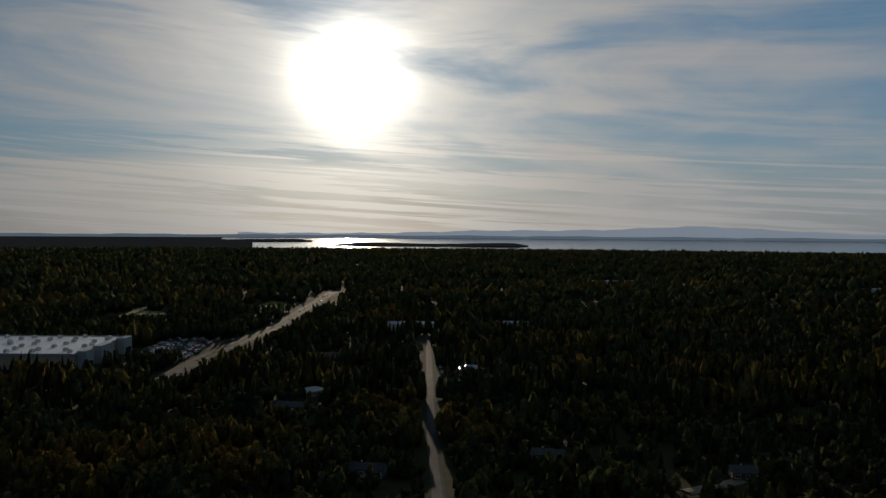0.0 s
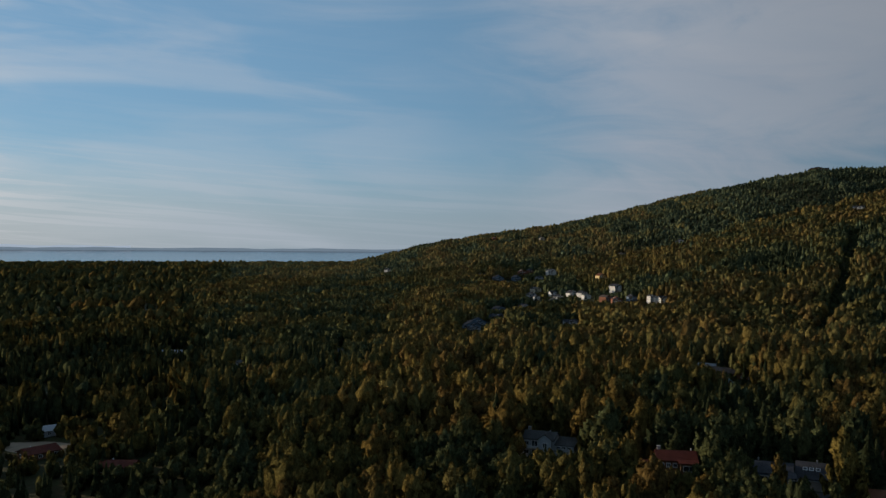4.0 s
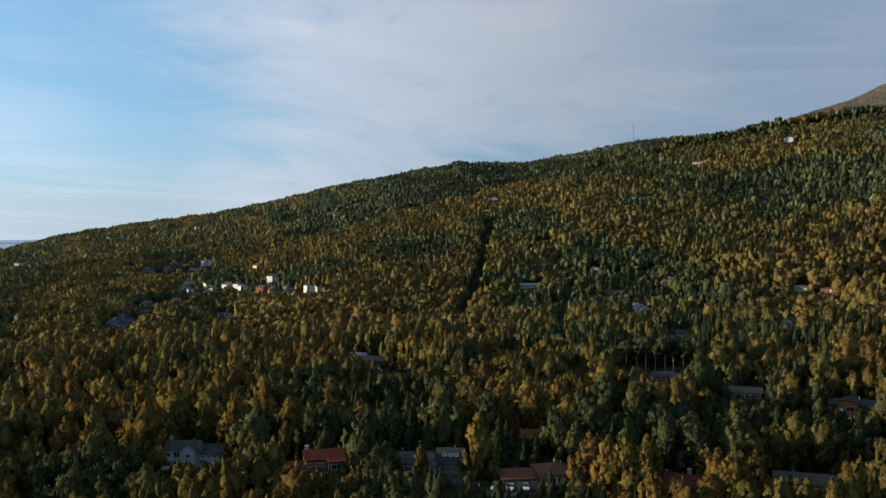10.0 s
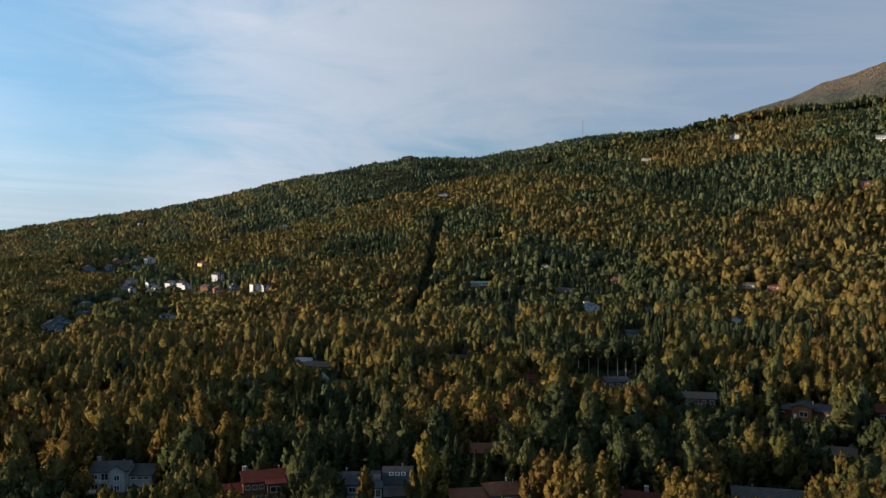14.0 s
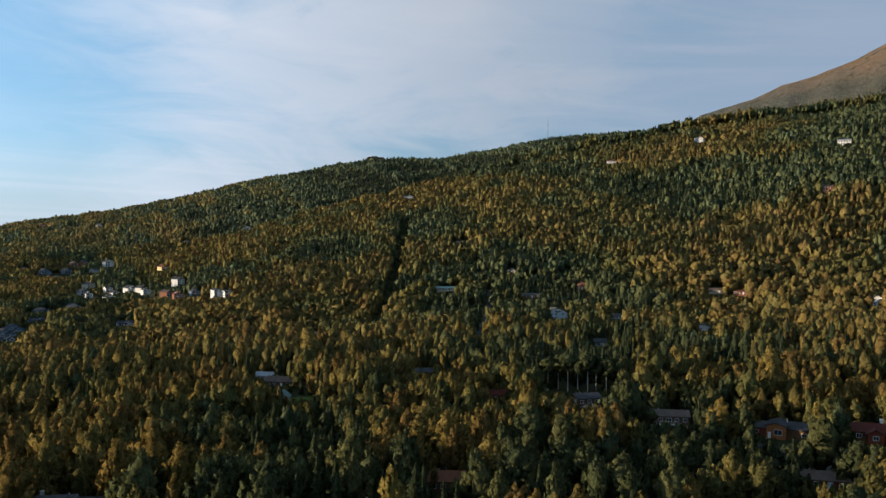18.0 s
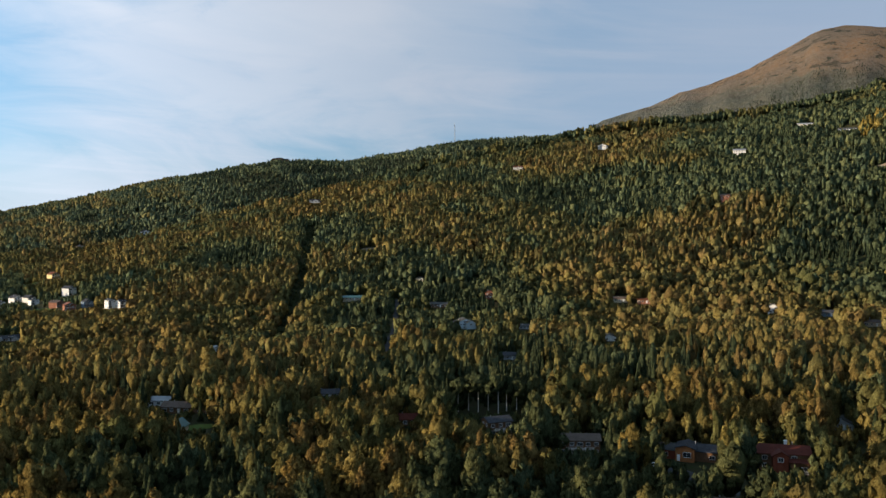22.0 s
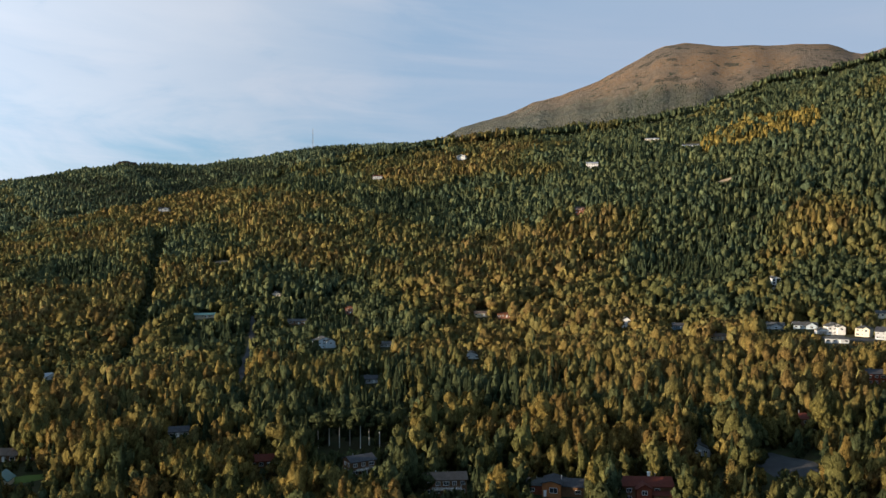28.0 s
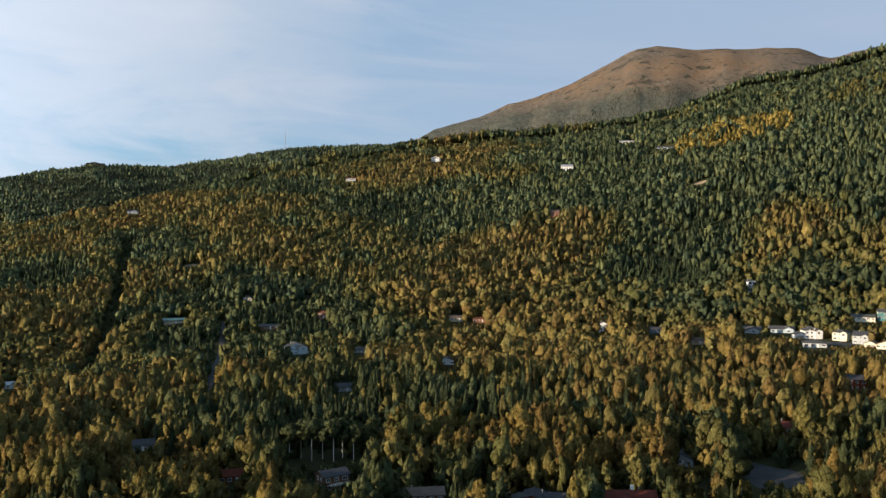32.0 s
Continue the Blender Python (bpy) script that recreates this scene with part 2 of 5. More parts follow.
ROOFS = {
    "grey": material("grey_shingles", shingles((0.050, 0.050, 0.048), (0.080, 0.079, 0.076)), 0.7),
    "dark": material("dark_shingles", shingles((0.035, 0.036, 0.04), (0.06, 0.06, 0.065)), 0.7),
    "red": material("red_roofing", shingles((0.075, 0.020, 0.014), (0.110, 0.030, 0.020)), 0.65),
    "rust": material("rust_orange_roofing", shingles((0.115, 0.044, 0.022), (0.17, 0.066, 0.034)), 0.6),
    "brown": material("brown_shingles", shingles((0.085, 0.062, 0.05), (0.13, 0.096, 0.076)), 0.7),
    "teal": material("teal_metal_roofing", grain((0.05, 0.12, 0.11), (0.08, 0.17, 0.155), 0.4, 0.45), 0.45),
    "metal": material("pale_metal_roofing", grain((0.22, 0.23, 0.24), (0.32, 0.33, 0.34), 0.4, 0.4), 0.4, Metallic=0.3),
}
TRIM = material("white_trim", grain((0.68, 0.67, 0.64), (0.78, 0.77, 0.75), 1.0, 0.55), 0.55)
GLASS = material("window_glass", lambda n, s, where: n.put(s, "Base_Color", n.mix(n.noise(where, 0.8, 2.0), rgb(0.015, 0.018, 0.022), rgb(0.05, 0.055, 0.06))), 0.08, Specular_IOR_Level=0.8)
DOOR = material("garage_door_panel", boards((0.24, 0.21, 0.18), (0.32, 0.28, 0.24), 0.5), 0.55)
CONCRETE = material("weathered_concrete", grain((0.26, 0.25, 0.23), (0.36, 0.35, 0.33), 0.6, 0.85), 0.85)
TIMBER = material("grey_deck_timber", grain((0.20, 0.17, 0.14), (0.30, 0.26, 0.22), 1.5, 0.8), 0.8)
ASPHALT = material("worn_asphalt", grain((0.038, 0.038, 0.040), (0.068, 0.067, 0.066), 0.12, 0.86, 0.3, 0.03), 0.86)
GRAVEL = material("gravel_and_bare_soil", grain((0.20, 0.15, 0.10), (0.32, 0.25, 0.18), 0.15, 0.9, 0.5, 0.1), 0.9)
LAWN = material("mown_lawn", grain((0.055, 0.085, 0.018), (0.10, 0.13, 0.03), 0.08, 0.9, 0.5, 0.1), 0.9)
MEMBRANE = material("white_roof_membrane", grain((0.55, 0.55, 0.54), (0.68, 0.68, 0.66), 0.04, 0.42), 0.42)
STEEL = material("galvanised_steel", grain((0.40, 0.41, 0.42), (0.52, 0.53, 0.54), 2.0, 0.4), 0.4, Metallic=0.7)
TYRE = material("tyre_rubber", grain((0.015, 0.015, 0.015), (0.03, 0.03, 0.03), 3.0, 0.85), 0.85)
PAINTS = [material(f"{c}_car_paint", grain(lo, hi, 0.3, 0.25, 0.02, 0.002), 0.25, Coat_Weight=0.6) for c, lo, hi in (
    ("white", (0.72, 0.72, 0.71), (0.80, 0.80, 0.79)), ("silver", (0.40, 0.41, 0.43), (0.48, 0.49, 0.50)), ("dark", (0.02, 0.022, 0.026), (0.04, 0.042, 0.046)),
    ("red", (0.25, 0.02, 0.02), (0.33, 0.04, 0.03)), ("blue", (0.03, 0.06, 0.16), (0.05, 0.09, 0.22)))]
BARK = material("pale_birch_bark", lambda n, s, where: n.put(s, "Base_Color", n.mix(n.step(n.noise(n.add("ShaderNodeMapping", Vector=where, Scale=(1, 1, 3)).outputs[0], 1.2, 4.0), 0.52, 0.62), rgb(0.52, 0.49, 0.43), rgb(0.09, 0.08, 0.07))), 0.85)
DARK_BARK = material("dark_spruce_bark", grain((0.05, 0.035, 0.025), (0.10, 0.075, 0.055), 2.0, 0.9), 0.9)


def tundra_look(n, s, where):
    split = n.add("ShaderNodeSeparateXYZ", Vector=where)
    a, b, c = n.noise(where, 0.0035, 8.0, 0.62), n.noise(where, 0.010, 9.0, 0.72), n.noise(where, 0.085, 8.0, 0.78)
    high = n.step(n.maths("ADD", split.outputs[2], n.maths("MULTIPLY", n.maths("ADD", a, b), 260.0)), 830.0, 940.0)
    grass = n.mix(n.step(a, 0.40, 0.60), rgb(0.265, 0.170, 0.098), rgb(0.185, 0.148, 0.115))
    grass = n.mix(n.step(c, 0.46, 0.58), grass, rgb(0.255, 0.205, 0.155))
    grass = n.mix(n.step(b, 0.54, 0.62), grass, rgb(0.090, 0.084, 0.062))
    grass = n.mix(n.step(n.noise(where, 0.022, 6.0, 0.7), 0.57, 0.64), grass, rgb(0.070, 0.076, 0.052))
    grass = n.mix(n.step(n.noise(where, 0.055, 6.0, 0.7), 0.64, 0.70), grass, rgb(0.40, 0.36, 0.30))
    scrub = n.mix(n.step(b, 0.42, 0.58), rgb(0.135, 0.132, 0.098), rgb(0.090, 0.104, 0.084))
    scrub = n.mix(n.step(c, 0.47, 0.60), scrub, rgb(0.175, 0.170, 0.150))
    n.put(s, "Base_Color", n.mix(high, scrub, grass))
    bump(n, s, n.maths("ADD", n.maths("MULTIPLY", b, 2.0), c), 1.0, 30.0)


TUNDRA = material("autumn_tundra", tundra_look, 0.95)


def sea_look(n, s, where):
    n.put(s, "Base_Color", n.mix(n.noise(where, 0.002, 4.0), rgb(0.02, 0.035, 0.05), rgb(0.035, 0.05, 0.065)))
    bump(n, s, n.noise(where, 0.05, 5.0), 0.25, 1.0)


SEA = material("grey_sea_water", sea_look, 0.16, Specular_IOR_Level=0.8)


# distance haze is put in as flat colour plus a glow of its own
def distant_glow(name, colour, glow):
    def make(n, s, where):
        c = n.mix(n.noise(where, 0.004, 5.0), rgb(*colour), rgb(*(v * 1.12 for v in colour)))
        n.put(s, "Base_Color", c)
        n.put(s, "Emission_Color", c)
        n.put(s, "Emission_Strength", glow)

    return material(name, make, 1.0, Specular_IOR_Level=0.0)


FAR_SHORE = distant_glow("hazy_far_shore_glow", (0.13, 0.165, 0.20), 1.3)
# near-black base; the headland's brightness is an added glow
HEADLAND = distant_glow("dark_wooded_headland_glow", (0.004, 0.0045, 0.005), 5.0)
FAR_PEAKS = distant_glow("hazy_far_mountains_glow", (0.26, 0.30, 0.35), 1.6)


def ground_look(n, s, where):
    a = n.noise(where, 0.012, 6.0)
    b = n.noise(where, 0.25, 5.0)
    soil = n.mix(n.step(a, 0.35, 0.65), rgb(0.026, 0.028, 0.013), rgb(0.044, 0.036, 0.016))
    n.put(s, "Base_Color", n.mix(n.step(b, 0.4, 0.7), soil, rgb(0.030, 0.038, 0.014)))
    bump(n, s, b, 0.6, 1.0)


GROUND = material("forest_floor", ground_look, 0.95)


# ---- terrain ----
def smooth(v, a, b):
    u = np.clip((v - a) / (b - a), 0, 1)
    return u * u * (3 - 2 * u)


PLAIN = -18.0
# height of each crest by heading: near hillside, far ridge, bare mountain
HILL = ((-60, -45, -36, -28, -20, -14, -11, -5.5, -1.5, 2, 7, 11, 13.5, 16, 18, 21, 23, 27.5, 40, 60), (0, 5, 30, 97, 150, 197, 217, 242, 258, 265, 268, 280, 290, 312, 332, 343, 356, 385, 430, 430))
RIDGE = ((-60, -52, -47, -42.6, -38, -35, -30, -27, -22, -18, -14.4, -10.5, -6, -2, 1, 8), (0, 2, 62, 99, 127, 151, 205, 236, 282, 279, 298, 333, 345, 356, 372, 320))
PEAK = ((-14, -8, -4, -2, -0.6, 1.4, 2.6, 4.1, 6.3, 7.8, 9.3, 10.7, 12.1, 13.6, 15.3, 18.4, 22, 23.6, 25.4, 30, 40, 52), (0, 300, 500, 575, 632, 664, 694, 738, 778, 818, 865, 920, 968, 985, 962, 950, 938, 880, 905, 890, 600, 60))


def terrain(x, y):
    x, y = np.asarray(x, float), np.asarray(y, float)
    r, th = np.hypot(x, y), np.degrees(np.arctan2(x, y))
    th = np.where(th > 90, th - 360, th)
    th_s = th + 1.2 * np.sin(r / 160.0)
    near = np.interp(th_s, *HILL)
    rise = np.where(r < 720, 0, (r - 720) / 830)
    rise = np.sqrt(rise**2 + 0.004) - 0.0632 + 0.02 * smooth(r, 300, 720)
    rise = np.where(r > 1530, (1530 - 720) / 830 + (r - 1530) / 1400 * 0.15, rise)
    drop = smooth(r, 1560, 2050) * 0.45
    base = PLAIN + 18 * smooth(th, -80, -12) + 20 * smooth(th, -2, 24) * smooth(r, 250, 700) - 8 * smooth(r, 450, 750) * (1 - smooth(th, -30, -5))
    base += 5 * smooth(th, -75, -45) * (1 - smooth(r, 450, 650)) - 7 * smooth(r, 700, 820) * (1 - smooth(r, 950, 1100)) * smooth(th, -30, -20) * (1 - smooth(th, -10, -4))
    base += 20 * smooth(r, 900, 1050) * (1 - smooth(r, 1350, 1500)) * smooth(th, -2, 8)
    hill = base + near * rise * (1 - drop)
    ridge = PLAIN + (np.interp(th, *RIDGE) + 18) * smooth(r, 1150, 2600) ** 0.9 * (1 - 0.5 * smooth(r, 2500, 3600))
    peak = np.interp(th, *PEAK) * smooth(r, 1900, 4100) - 40
    peak = peak + smooth(r, 2300, 3000) * smooth(peak, 150, 400) * (1 - 0.75 * smooth(r, 3500, 3900)) * (9 * np.sin(th * 2.3 + 1.6 * np.sin(r / 330.0)) + 5 * np.sin(th * 5.1 + r / 210.0))
    west = PLAIN - 6 * smooth(r, 3550, 3750) * (1 - smooth(th, -60, -40))
    z = np.maximum(np.maximum(hill, ridge), np.maximum(peak, west))
    swell = 1.5 * np.sin(x / 47.0 + 1.3) * np.sin(y / 61.0) + 4 * np.sin(x / 170.0 + y / 230.0) * smooth(z, 0, 120)
    return z + swell * smooth(r, 100, 300) * (1 - smooth(r, 3000, 3800))


def sheet(name, mat):
    th = np.concatenate([np.arange(-140, 44, 0.6), np.arange(44, 220, 4.0)])
    r = np.concatenate([[0.01, 30, 60, 90, 120], 150 * (4900 / 150) ** (np.arange(0, 110) / 109.0)])
    a, d = np.meshgrid(np.radians(th), r, indexing="ij")
    x, y = d * np.sin(a), d * np.cos(a)
    v = np.stack([x, y, terrain(x, y)], -1).reshape(-1, 3)
    m, k = len(th), len(r)
    i, j = np.meshgrid(np.arange(m), np.arange(k - 1), indexing="ij")
    i2 = (i + 1) % m
    f = np.stack([i * k + j, i * k + j + 1, i2 * k + j + 1, i2 * k + j], -1).reshape(-1, 4)
    me = bpy.data.meshes.new(name)
    me.from_pydata(v.tolist(), [], f.tolist())
    me.polygons.foreach_set("use_smooth", [True] * len(f))
    me.materials.append(mat)
    me.materials.append(TUNDRA)
    rf, tf = np.broadcast_to(r[None, :-1], i.shape).ravel(), np.broadcast_to(th[:, None], i.shape).ravel()
    bare = ((tf > -1) & (tf < 90) & (rf > 1750)) | ((tf > -8) & (tf < 90) & (rf > 2800))
    me.polygons.foreach_set("material_index", bare.astype(np.int32))
    return new(name, me)


ground = tagged(sheet("ground", GROUND), "dark leaf-littered forest floor sloping up to hills", "ground", kind="structure")

# ---- building blocks ----
def box(bm, x0, x1, y0, y1, z0, z1):
    v = [bm.verts.new(p) for p in ((x0, y0, z0), (x1, y0, z0), (x1, y1, z0), (x0, y1, z0), (x0, y0, z1), (x1, y0, z1), (x1, y1, z1), (x0, y1, z1))]
    for f in ((3, 2, 1, 0), (4, 5, 6, 7), (0, 1, 5, 4), (1, 2, 6, 5), (2, 3, 7, 6), (3, 0, 4, 7)):
        bm.faces.new([v[i] for i in f])
    return v


def prism(bm, ring, z0, z1, top=1.0):
    """Stands a ring of (x, y) up between two heights; top scales its upper end."""
    a = [bm.verts.new((x, y, z0)) for x, y in ring]
    b = [bm.verts.new((x * top, y * top, z1)) for x, y in ring]
    n = len(ring)
    for i in range(n):
        bm.faces.new((a[i], a[(i + 1) % n], b[(i + 1) % n], b[i]))
    bm.faces.new(b)
    bm.faces.new(a[::-1])


def ring(radius, n=8, x=0.0, y=0.0):
    return [(x + radius * math.cos(6.2832 * i / n), y + radius * math.sin(6.2832 * i / n)) for i in range(n)]


def rod(bm, a, b, r, n=5):
    a, b = Vector(a), Vector(b)
    q = (b - a).to_track_quat("Z", "Y")
    lo = [bm.verts.new(a + q @ Vector((x, y, 0))) for x, y in ring(r, n)]
    hi = [bm.verts.new(b + q @ Vector((x, y, 0))) for x, y in ring(r, n)]
    for i in range(n):
        bm.faces.new((lo[i], lo[(i + 1) % n], hi[(i + 1) % n], hi[i]))
    bm.faces.new(hi)
    bm.faces.new(lo[::-1])


def part(name, bm, mat, parent, label=""):
    me = bpy.data.meshes.new(name)
    bmesh.ops.recalc_face_normals(bm, faces=bm.faces[:])
    bm.to_mesh(me)
    bm.free()
    me.materials.append(mat)
    ob = new(name, me)
    ob.parent = parent
    return tagged(ob, label)


def base(name, x, y, heading, label, category, group="", dz=0.0):
    ob = new(name)
    z = float(terrain(x, y)) + dz
    ob.matrix_world = pose(x, y, z, 0, 0, -heading)
    return tagged(ob, label, category, group)


def towards(x, y, twist=0.0):
    """The heading with which a front (its -Y side) faces the open valley."""
    return math.degrees(math.atan2(x, y)) + twist


CLEAR = []  # (x, y, radius) with no trees
LANES = []  # (x0, y0, x1, y1, half width) with no trees
LOW = []  # (x, y, half width, height): trees on the valley side stay low enough to leave the place above that height open


# ---- houses ----
def window(house, x, y, z, w, h, side="front"):
    """A framed pane set a little proud of a wall; side: front, left or right."""
    bm = bmesh.new()
    b = 0.12
    for x0, x1, z0, z1 in ((-w / 2 - b, w / 2 + b, h / 2, h / 2 + b), (-w / 2 - b, w / 2 + b, -h / 2 - b, -h / 2), (-w / 2 - b, -w / 2, -h / 2, h / 2), (w / 2, w / 2 + b, -h / 2, h / 2), (-0.04, 0.04, -h / 2, h / 2)):
        box(bm, x0, x1, -0.09, 0.02, z0, z1)
    frame_ob = part("window", bm, TRIM, house)
    turn = {"front": 0, "left": -90, "right": 90, "back": 180}[side]
    frame_ob.matrix_local = pose(x, y, z, 0, 0, turn)
    bm = bmesh.new()
    box(bm, -w / 2, w / 2, -0.045, 0.01, -h / 2, h / 2)
    part("pane", bm, GLASS, frame_ob)


def roof_slab(bm, a, b, c, d, thick=0.22):
    lo = [bm.verts.new(Vector(p)) for p in (a, b, c, d)]
    hi = [bm.verts.new(Vector(p) + Vector((0, 0, thick))) for p in (a, b, c, d)]
    bm.faces.new(lo[::-1])
    bm.faces.new(hi)
    for i in range(4):
        k = (i + 1) % 4
        bm.faces.new((lo[i], lo[k], hi[k], hi[i]))


def block(house, w, d, eave, wall, roof, style, x=0.0, y=0.0, pitch=0.42, over=0.5):
    """Walls and roof of one volume. style: side (ridge along x), front (gable to the front), hip, flat, shed."""
    x0, x1, y0, y1 = x - w / 2, x + w / 2, y - d / 2, y + d / 2
    bm = bmesh.new()
    span = d if style == "side" else w
    top = eave + pitch * span / 2
    if style in ("side", "front"):
        low = -2.5
        if style == "side":
            shape = [(y0, low), (y1, low), (y1, eave), (y, top), (y0, eave)]
            ends = [[bm.verts.new((e, p, q)) for p, q in shape] for e in (x0, x1)]
        else:
            shape = [(x0, low), (x1, low), (x1, eave), (x, top), (x0, eave)]
            ends = [[bm.verts.new((p, e, q)) for p, q in shape] for e in (y0, y1)]
        bm.faces.new(ends[0])
        bm.faces.new(ends[1][::-1])
        for i in range(5):
            k = (i + 1) % 5
            bm.faces.new((ends[0][i], ends[0][k], ends[1][k], ends[1][i]))
    else:
        box(bm, x0, x1, y0, y1, -2.5, eave)
    part("wall", bm, WALLS[wall], house)
    drop = over * pitch
    if style == "side":
        for s, ye in ((-1, y0), (1, y1)):
            bm = bmesh.new()
            roof_slab(bm, (x0 - over, ye + s * over, eave - drop + 0.05), (x1 + over, ye + s * over, eave - drop + 0.05), (x1 + over, y, top + 0.05), (x0 - over, y, top + 0.05))
            part("roof", bm, ROOFS[roof], house)
    elif style == "front":
        for s, xe in ((-1, x0), (1, x1)):
            bm = bmesh.new()
            roof_slab(bm, (xe + s * over, y0 - over, eave - drop + 0.05), (xe + s * over, y1 + over, eave - drop + 0.05), (x, y1 + over, top + 0.05), (x, y0 - over, top + 0.05))
            part("roof", bm, ROOFS[roof], house)
    elif style == "hip":
        bm = bmesh.new()
        a = [bm.verts.new(p) for p in ((x0 - over, y0 - over, eave), (x1 + over, y0 - over, eave), (x1 + over, y1 + over, eave), (x0 - over, y1 + over, eave))]
        h = pitch * min(w, d) / 2
        m = min(w, d) / 2
        ridge = ((x0 + m, y, eave + h), (x1 - m, y, eave + h)) if w >= d else ((x, y0 + m, eave + h), (x, y1 - m, eave + h))
        r0, r1 = bm.verts.new(ridge[0]), bm.verts.new(ridge[1])
        if w >= d:
            faces = ((a[0], a[1], r1, r0), (a[2], a[3], r0, r1), (a[1], a[2], r1), (a[3], a[0], r0))
        else:
            faces = ((a[0], a[1], r0), (a[1], a[2], r1, r0), (a[2], a[3], r1), (a[3], a[0], r0, r1))
        for f in faces:
            bm.faces.new(f)
        bm.faces.new(a[::-1])
        part("roof", bm, ROOFS[roof], house)
    else:
        lift = 0.12 * d if style == "shed" else 0.0
        bm = bmesh.new()
        roof_slab(bm, (x0 - over, y0 - over, eave + 0.02), (x1 + over, y0 - over, eave + 0.02), (x1 + over, y1 + over, eave + lift + 0.02), (x0 - over, y1 + over, eave + lift + 0.02))
        part("roof", bm, ROOFS[roof], house)
    return top


def garage_door(house, x, y, w=4.9, h=2.2):
    bm = bmesh.new()
    for k in range(4):
        box(bm, x - w / 2, x + w / 2, y - 0.07, y + 0.02, 0.05 + k * h / 4, (k + 1) * h / 4)
    part("garage_door", bm, DOOR, house)


def front_door(house, x, y):
    bm = bmesh.new()
    box(bm, x - 0.5, x + 0.5, y - 0.08, y + 0.02, 0.1, 2.15)
    box(bm, x - 0.62, x + 0.62, y - 0.05, y + 0.02, 2.15, 2.3)
    part("door", bm, TRIM, house)


def chimney(house, x, y, z0, z1, mat=None):
    bm = bmesh.new()
    box(bm, x - 0.45, x + 0.45, y - 0.45, y + 0.45, z0, z1)
    box(bm, x - 0.55, x + 0.55, y - 0.55, y + 0.55, z1, z1 + 0.18)
    part("chimney", bm, mat or CONCRETE, house)


def vent(house, x, y, z):
    bm = bmesh.new()
    prism(bm, ring(0.14, 6, x, y), z - 0.6, z + 0.7)
    prism(bm, ring(0.24, 6, x, y), z + 0.7, z + 0.85)
    part("roof_vent", bm, STEEL, house)


def deck(house, x, y, w, d, z):
    bm = bmesh.new()
    box(bm, x - w / 2, x + w / 2, y - d, y - 0.02, z - 0.18, z)
    part("deck_floor", bm, TIMBER, house)
    bm = bmesh.new()
    for z1 in (z + 0.55, z + 1.0):
        box(bm, x - w / 2, x + w / 2, y - d - 0.04, y - d + 0.04, z1 - 0.05, z1)
    n = max(2, int(w / 1.5))
    for i in range(n + 1):
        px = x - w / 2 + w * i / n
        box(bm, px - 0.05, px + 0.05, y - d - 0.05, y - d + 0.05, z, z + 1.05)
    part("railing", bm, TRIM, house)
    for px in (x - w / 2 + 0.1, x + w / 2 - 0.1):
        bm = bmesh.new()
        box(bm, px - 0.1, px + 0.1, y - d, y - d + 0.2, -2.0, z - 0.18)
        part("deck_post", bm, TIMBER, house)


def fenestrate(house, w, d, storeys, y=None, x=0.0, sides=True, gap=2.9, first=0.0, size=1.0):
    front = -d / 2 if y is None else y
    n = max(2, int(w / gap))
    for s in range(storeys):
        z = first + 1.55 + 2.7 * s
        for i in range(n):
            window(house, x - w / 2 + w * (i + 0.5) / n, front, z, (1.3 if (i + s) % 3 else 1.9) * size, 1.15 * size)
        if sides:
            for i in range(2):
                yy = front + d * (0.3 + 0.4 * i)
                window(house, x - w / 2, yy, z, 1.1, 1.1, "left")
                window(house, x + w / 2, yy, z, 1.1, 1.1, "right")


def plain_house(x, y, w, d, storeys, wall, roof, style, twist=0.0, extra="", label="", clear=1.0, group="", hidden=0.45):
    house = base("house", x, y, towards(x, y, twist), label, "house", group)
    eave = 2.75 * storeys
    top = block(house, w, d, eave, wall, roof, style, pitch=0.5 if "steep" in extra else 0.38)
    fenestrate(house, w, d, storeys, sides=math.hypot(x, y) < 1000, gap=3.4 if "tall_windows" in extra else 2.9, size=1.75 if "tall_windows" in extra else 1.0)
    if "gable" in extra:
        block(house, w * 0.42, d * 0.5, eave, wall, roof, "front", x=w * 0.22, y=-d * 0.42, pitch=0.55)
        window(house, w * 0.22, -d * 0.67, eave - 1.2, 1.6, 1.3)
    if "garage" in extra:
        block(house, 7.2, 7.0, 2.8, wall, roof, "front", x=-w / 2 - 3.2, y=-1.5)
        garage_door(house, -w / 2 - 3.2, -5.0)
    if "wing" in extra:
        block(house, w * 0.6, d * 0.8, 2.8, wall, roof, "side", x=w * 0.78, y=0.3)
        window(house, w * 0.8, 0.3 - d * 0.4, 1.5, 1.6, 1.1)
    if "deck" in extra:
        deck(house, 0, -d / 2, w * 0.7, 2.6, 2.75 if storeys > 1 else 0.6)
    if "gable_glass" in extra:
        window(house, -1.1, -d / 2, eave + 0.9, 1.7, 1.5)
        window(house, 1.1, -d / 2, eave + 0.9, 1.7, 1.5)
    front_door(house, w * 0.12, -d / 2)
    if "chimney" in extra:
        chimney(house, w * 0.2, 0.6, eave, top + 1.3, TRIM if "white chimney" in extra else CONCRETE)
    vent(house, -w * 0.22, d * 0.12, top - 0.4 if style not in ("flat", "shed") else eave + 0.3)
    CLEAR.append((x, y, max(w, d) * 0.60 * clear))
    LOW.append((x, y, w * 0.5 * clear, hidden * eave))
    return house


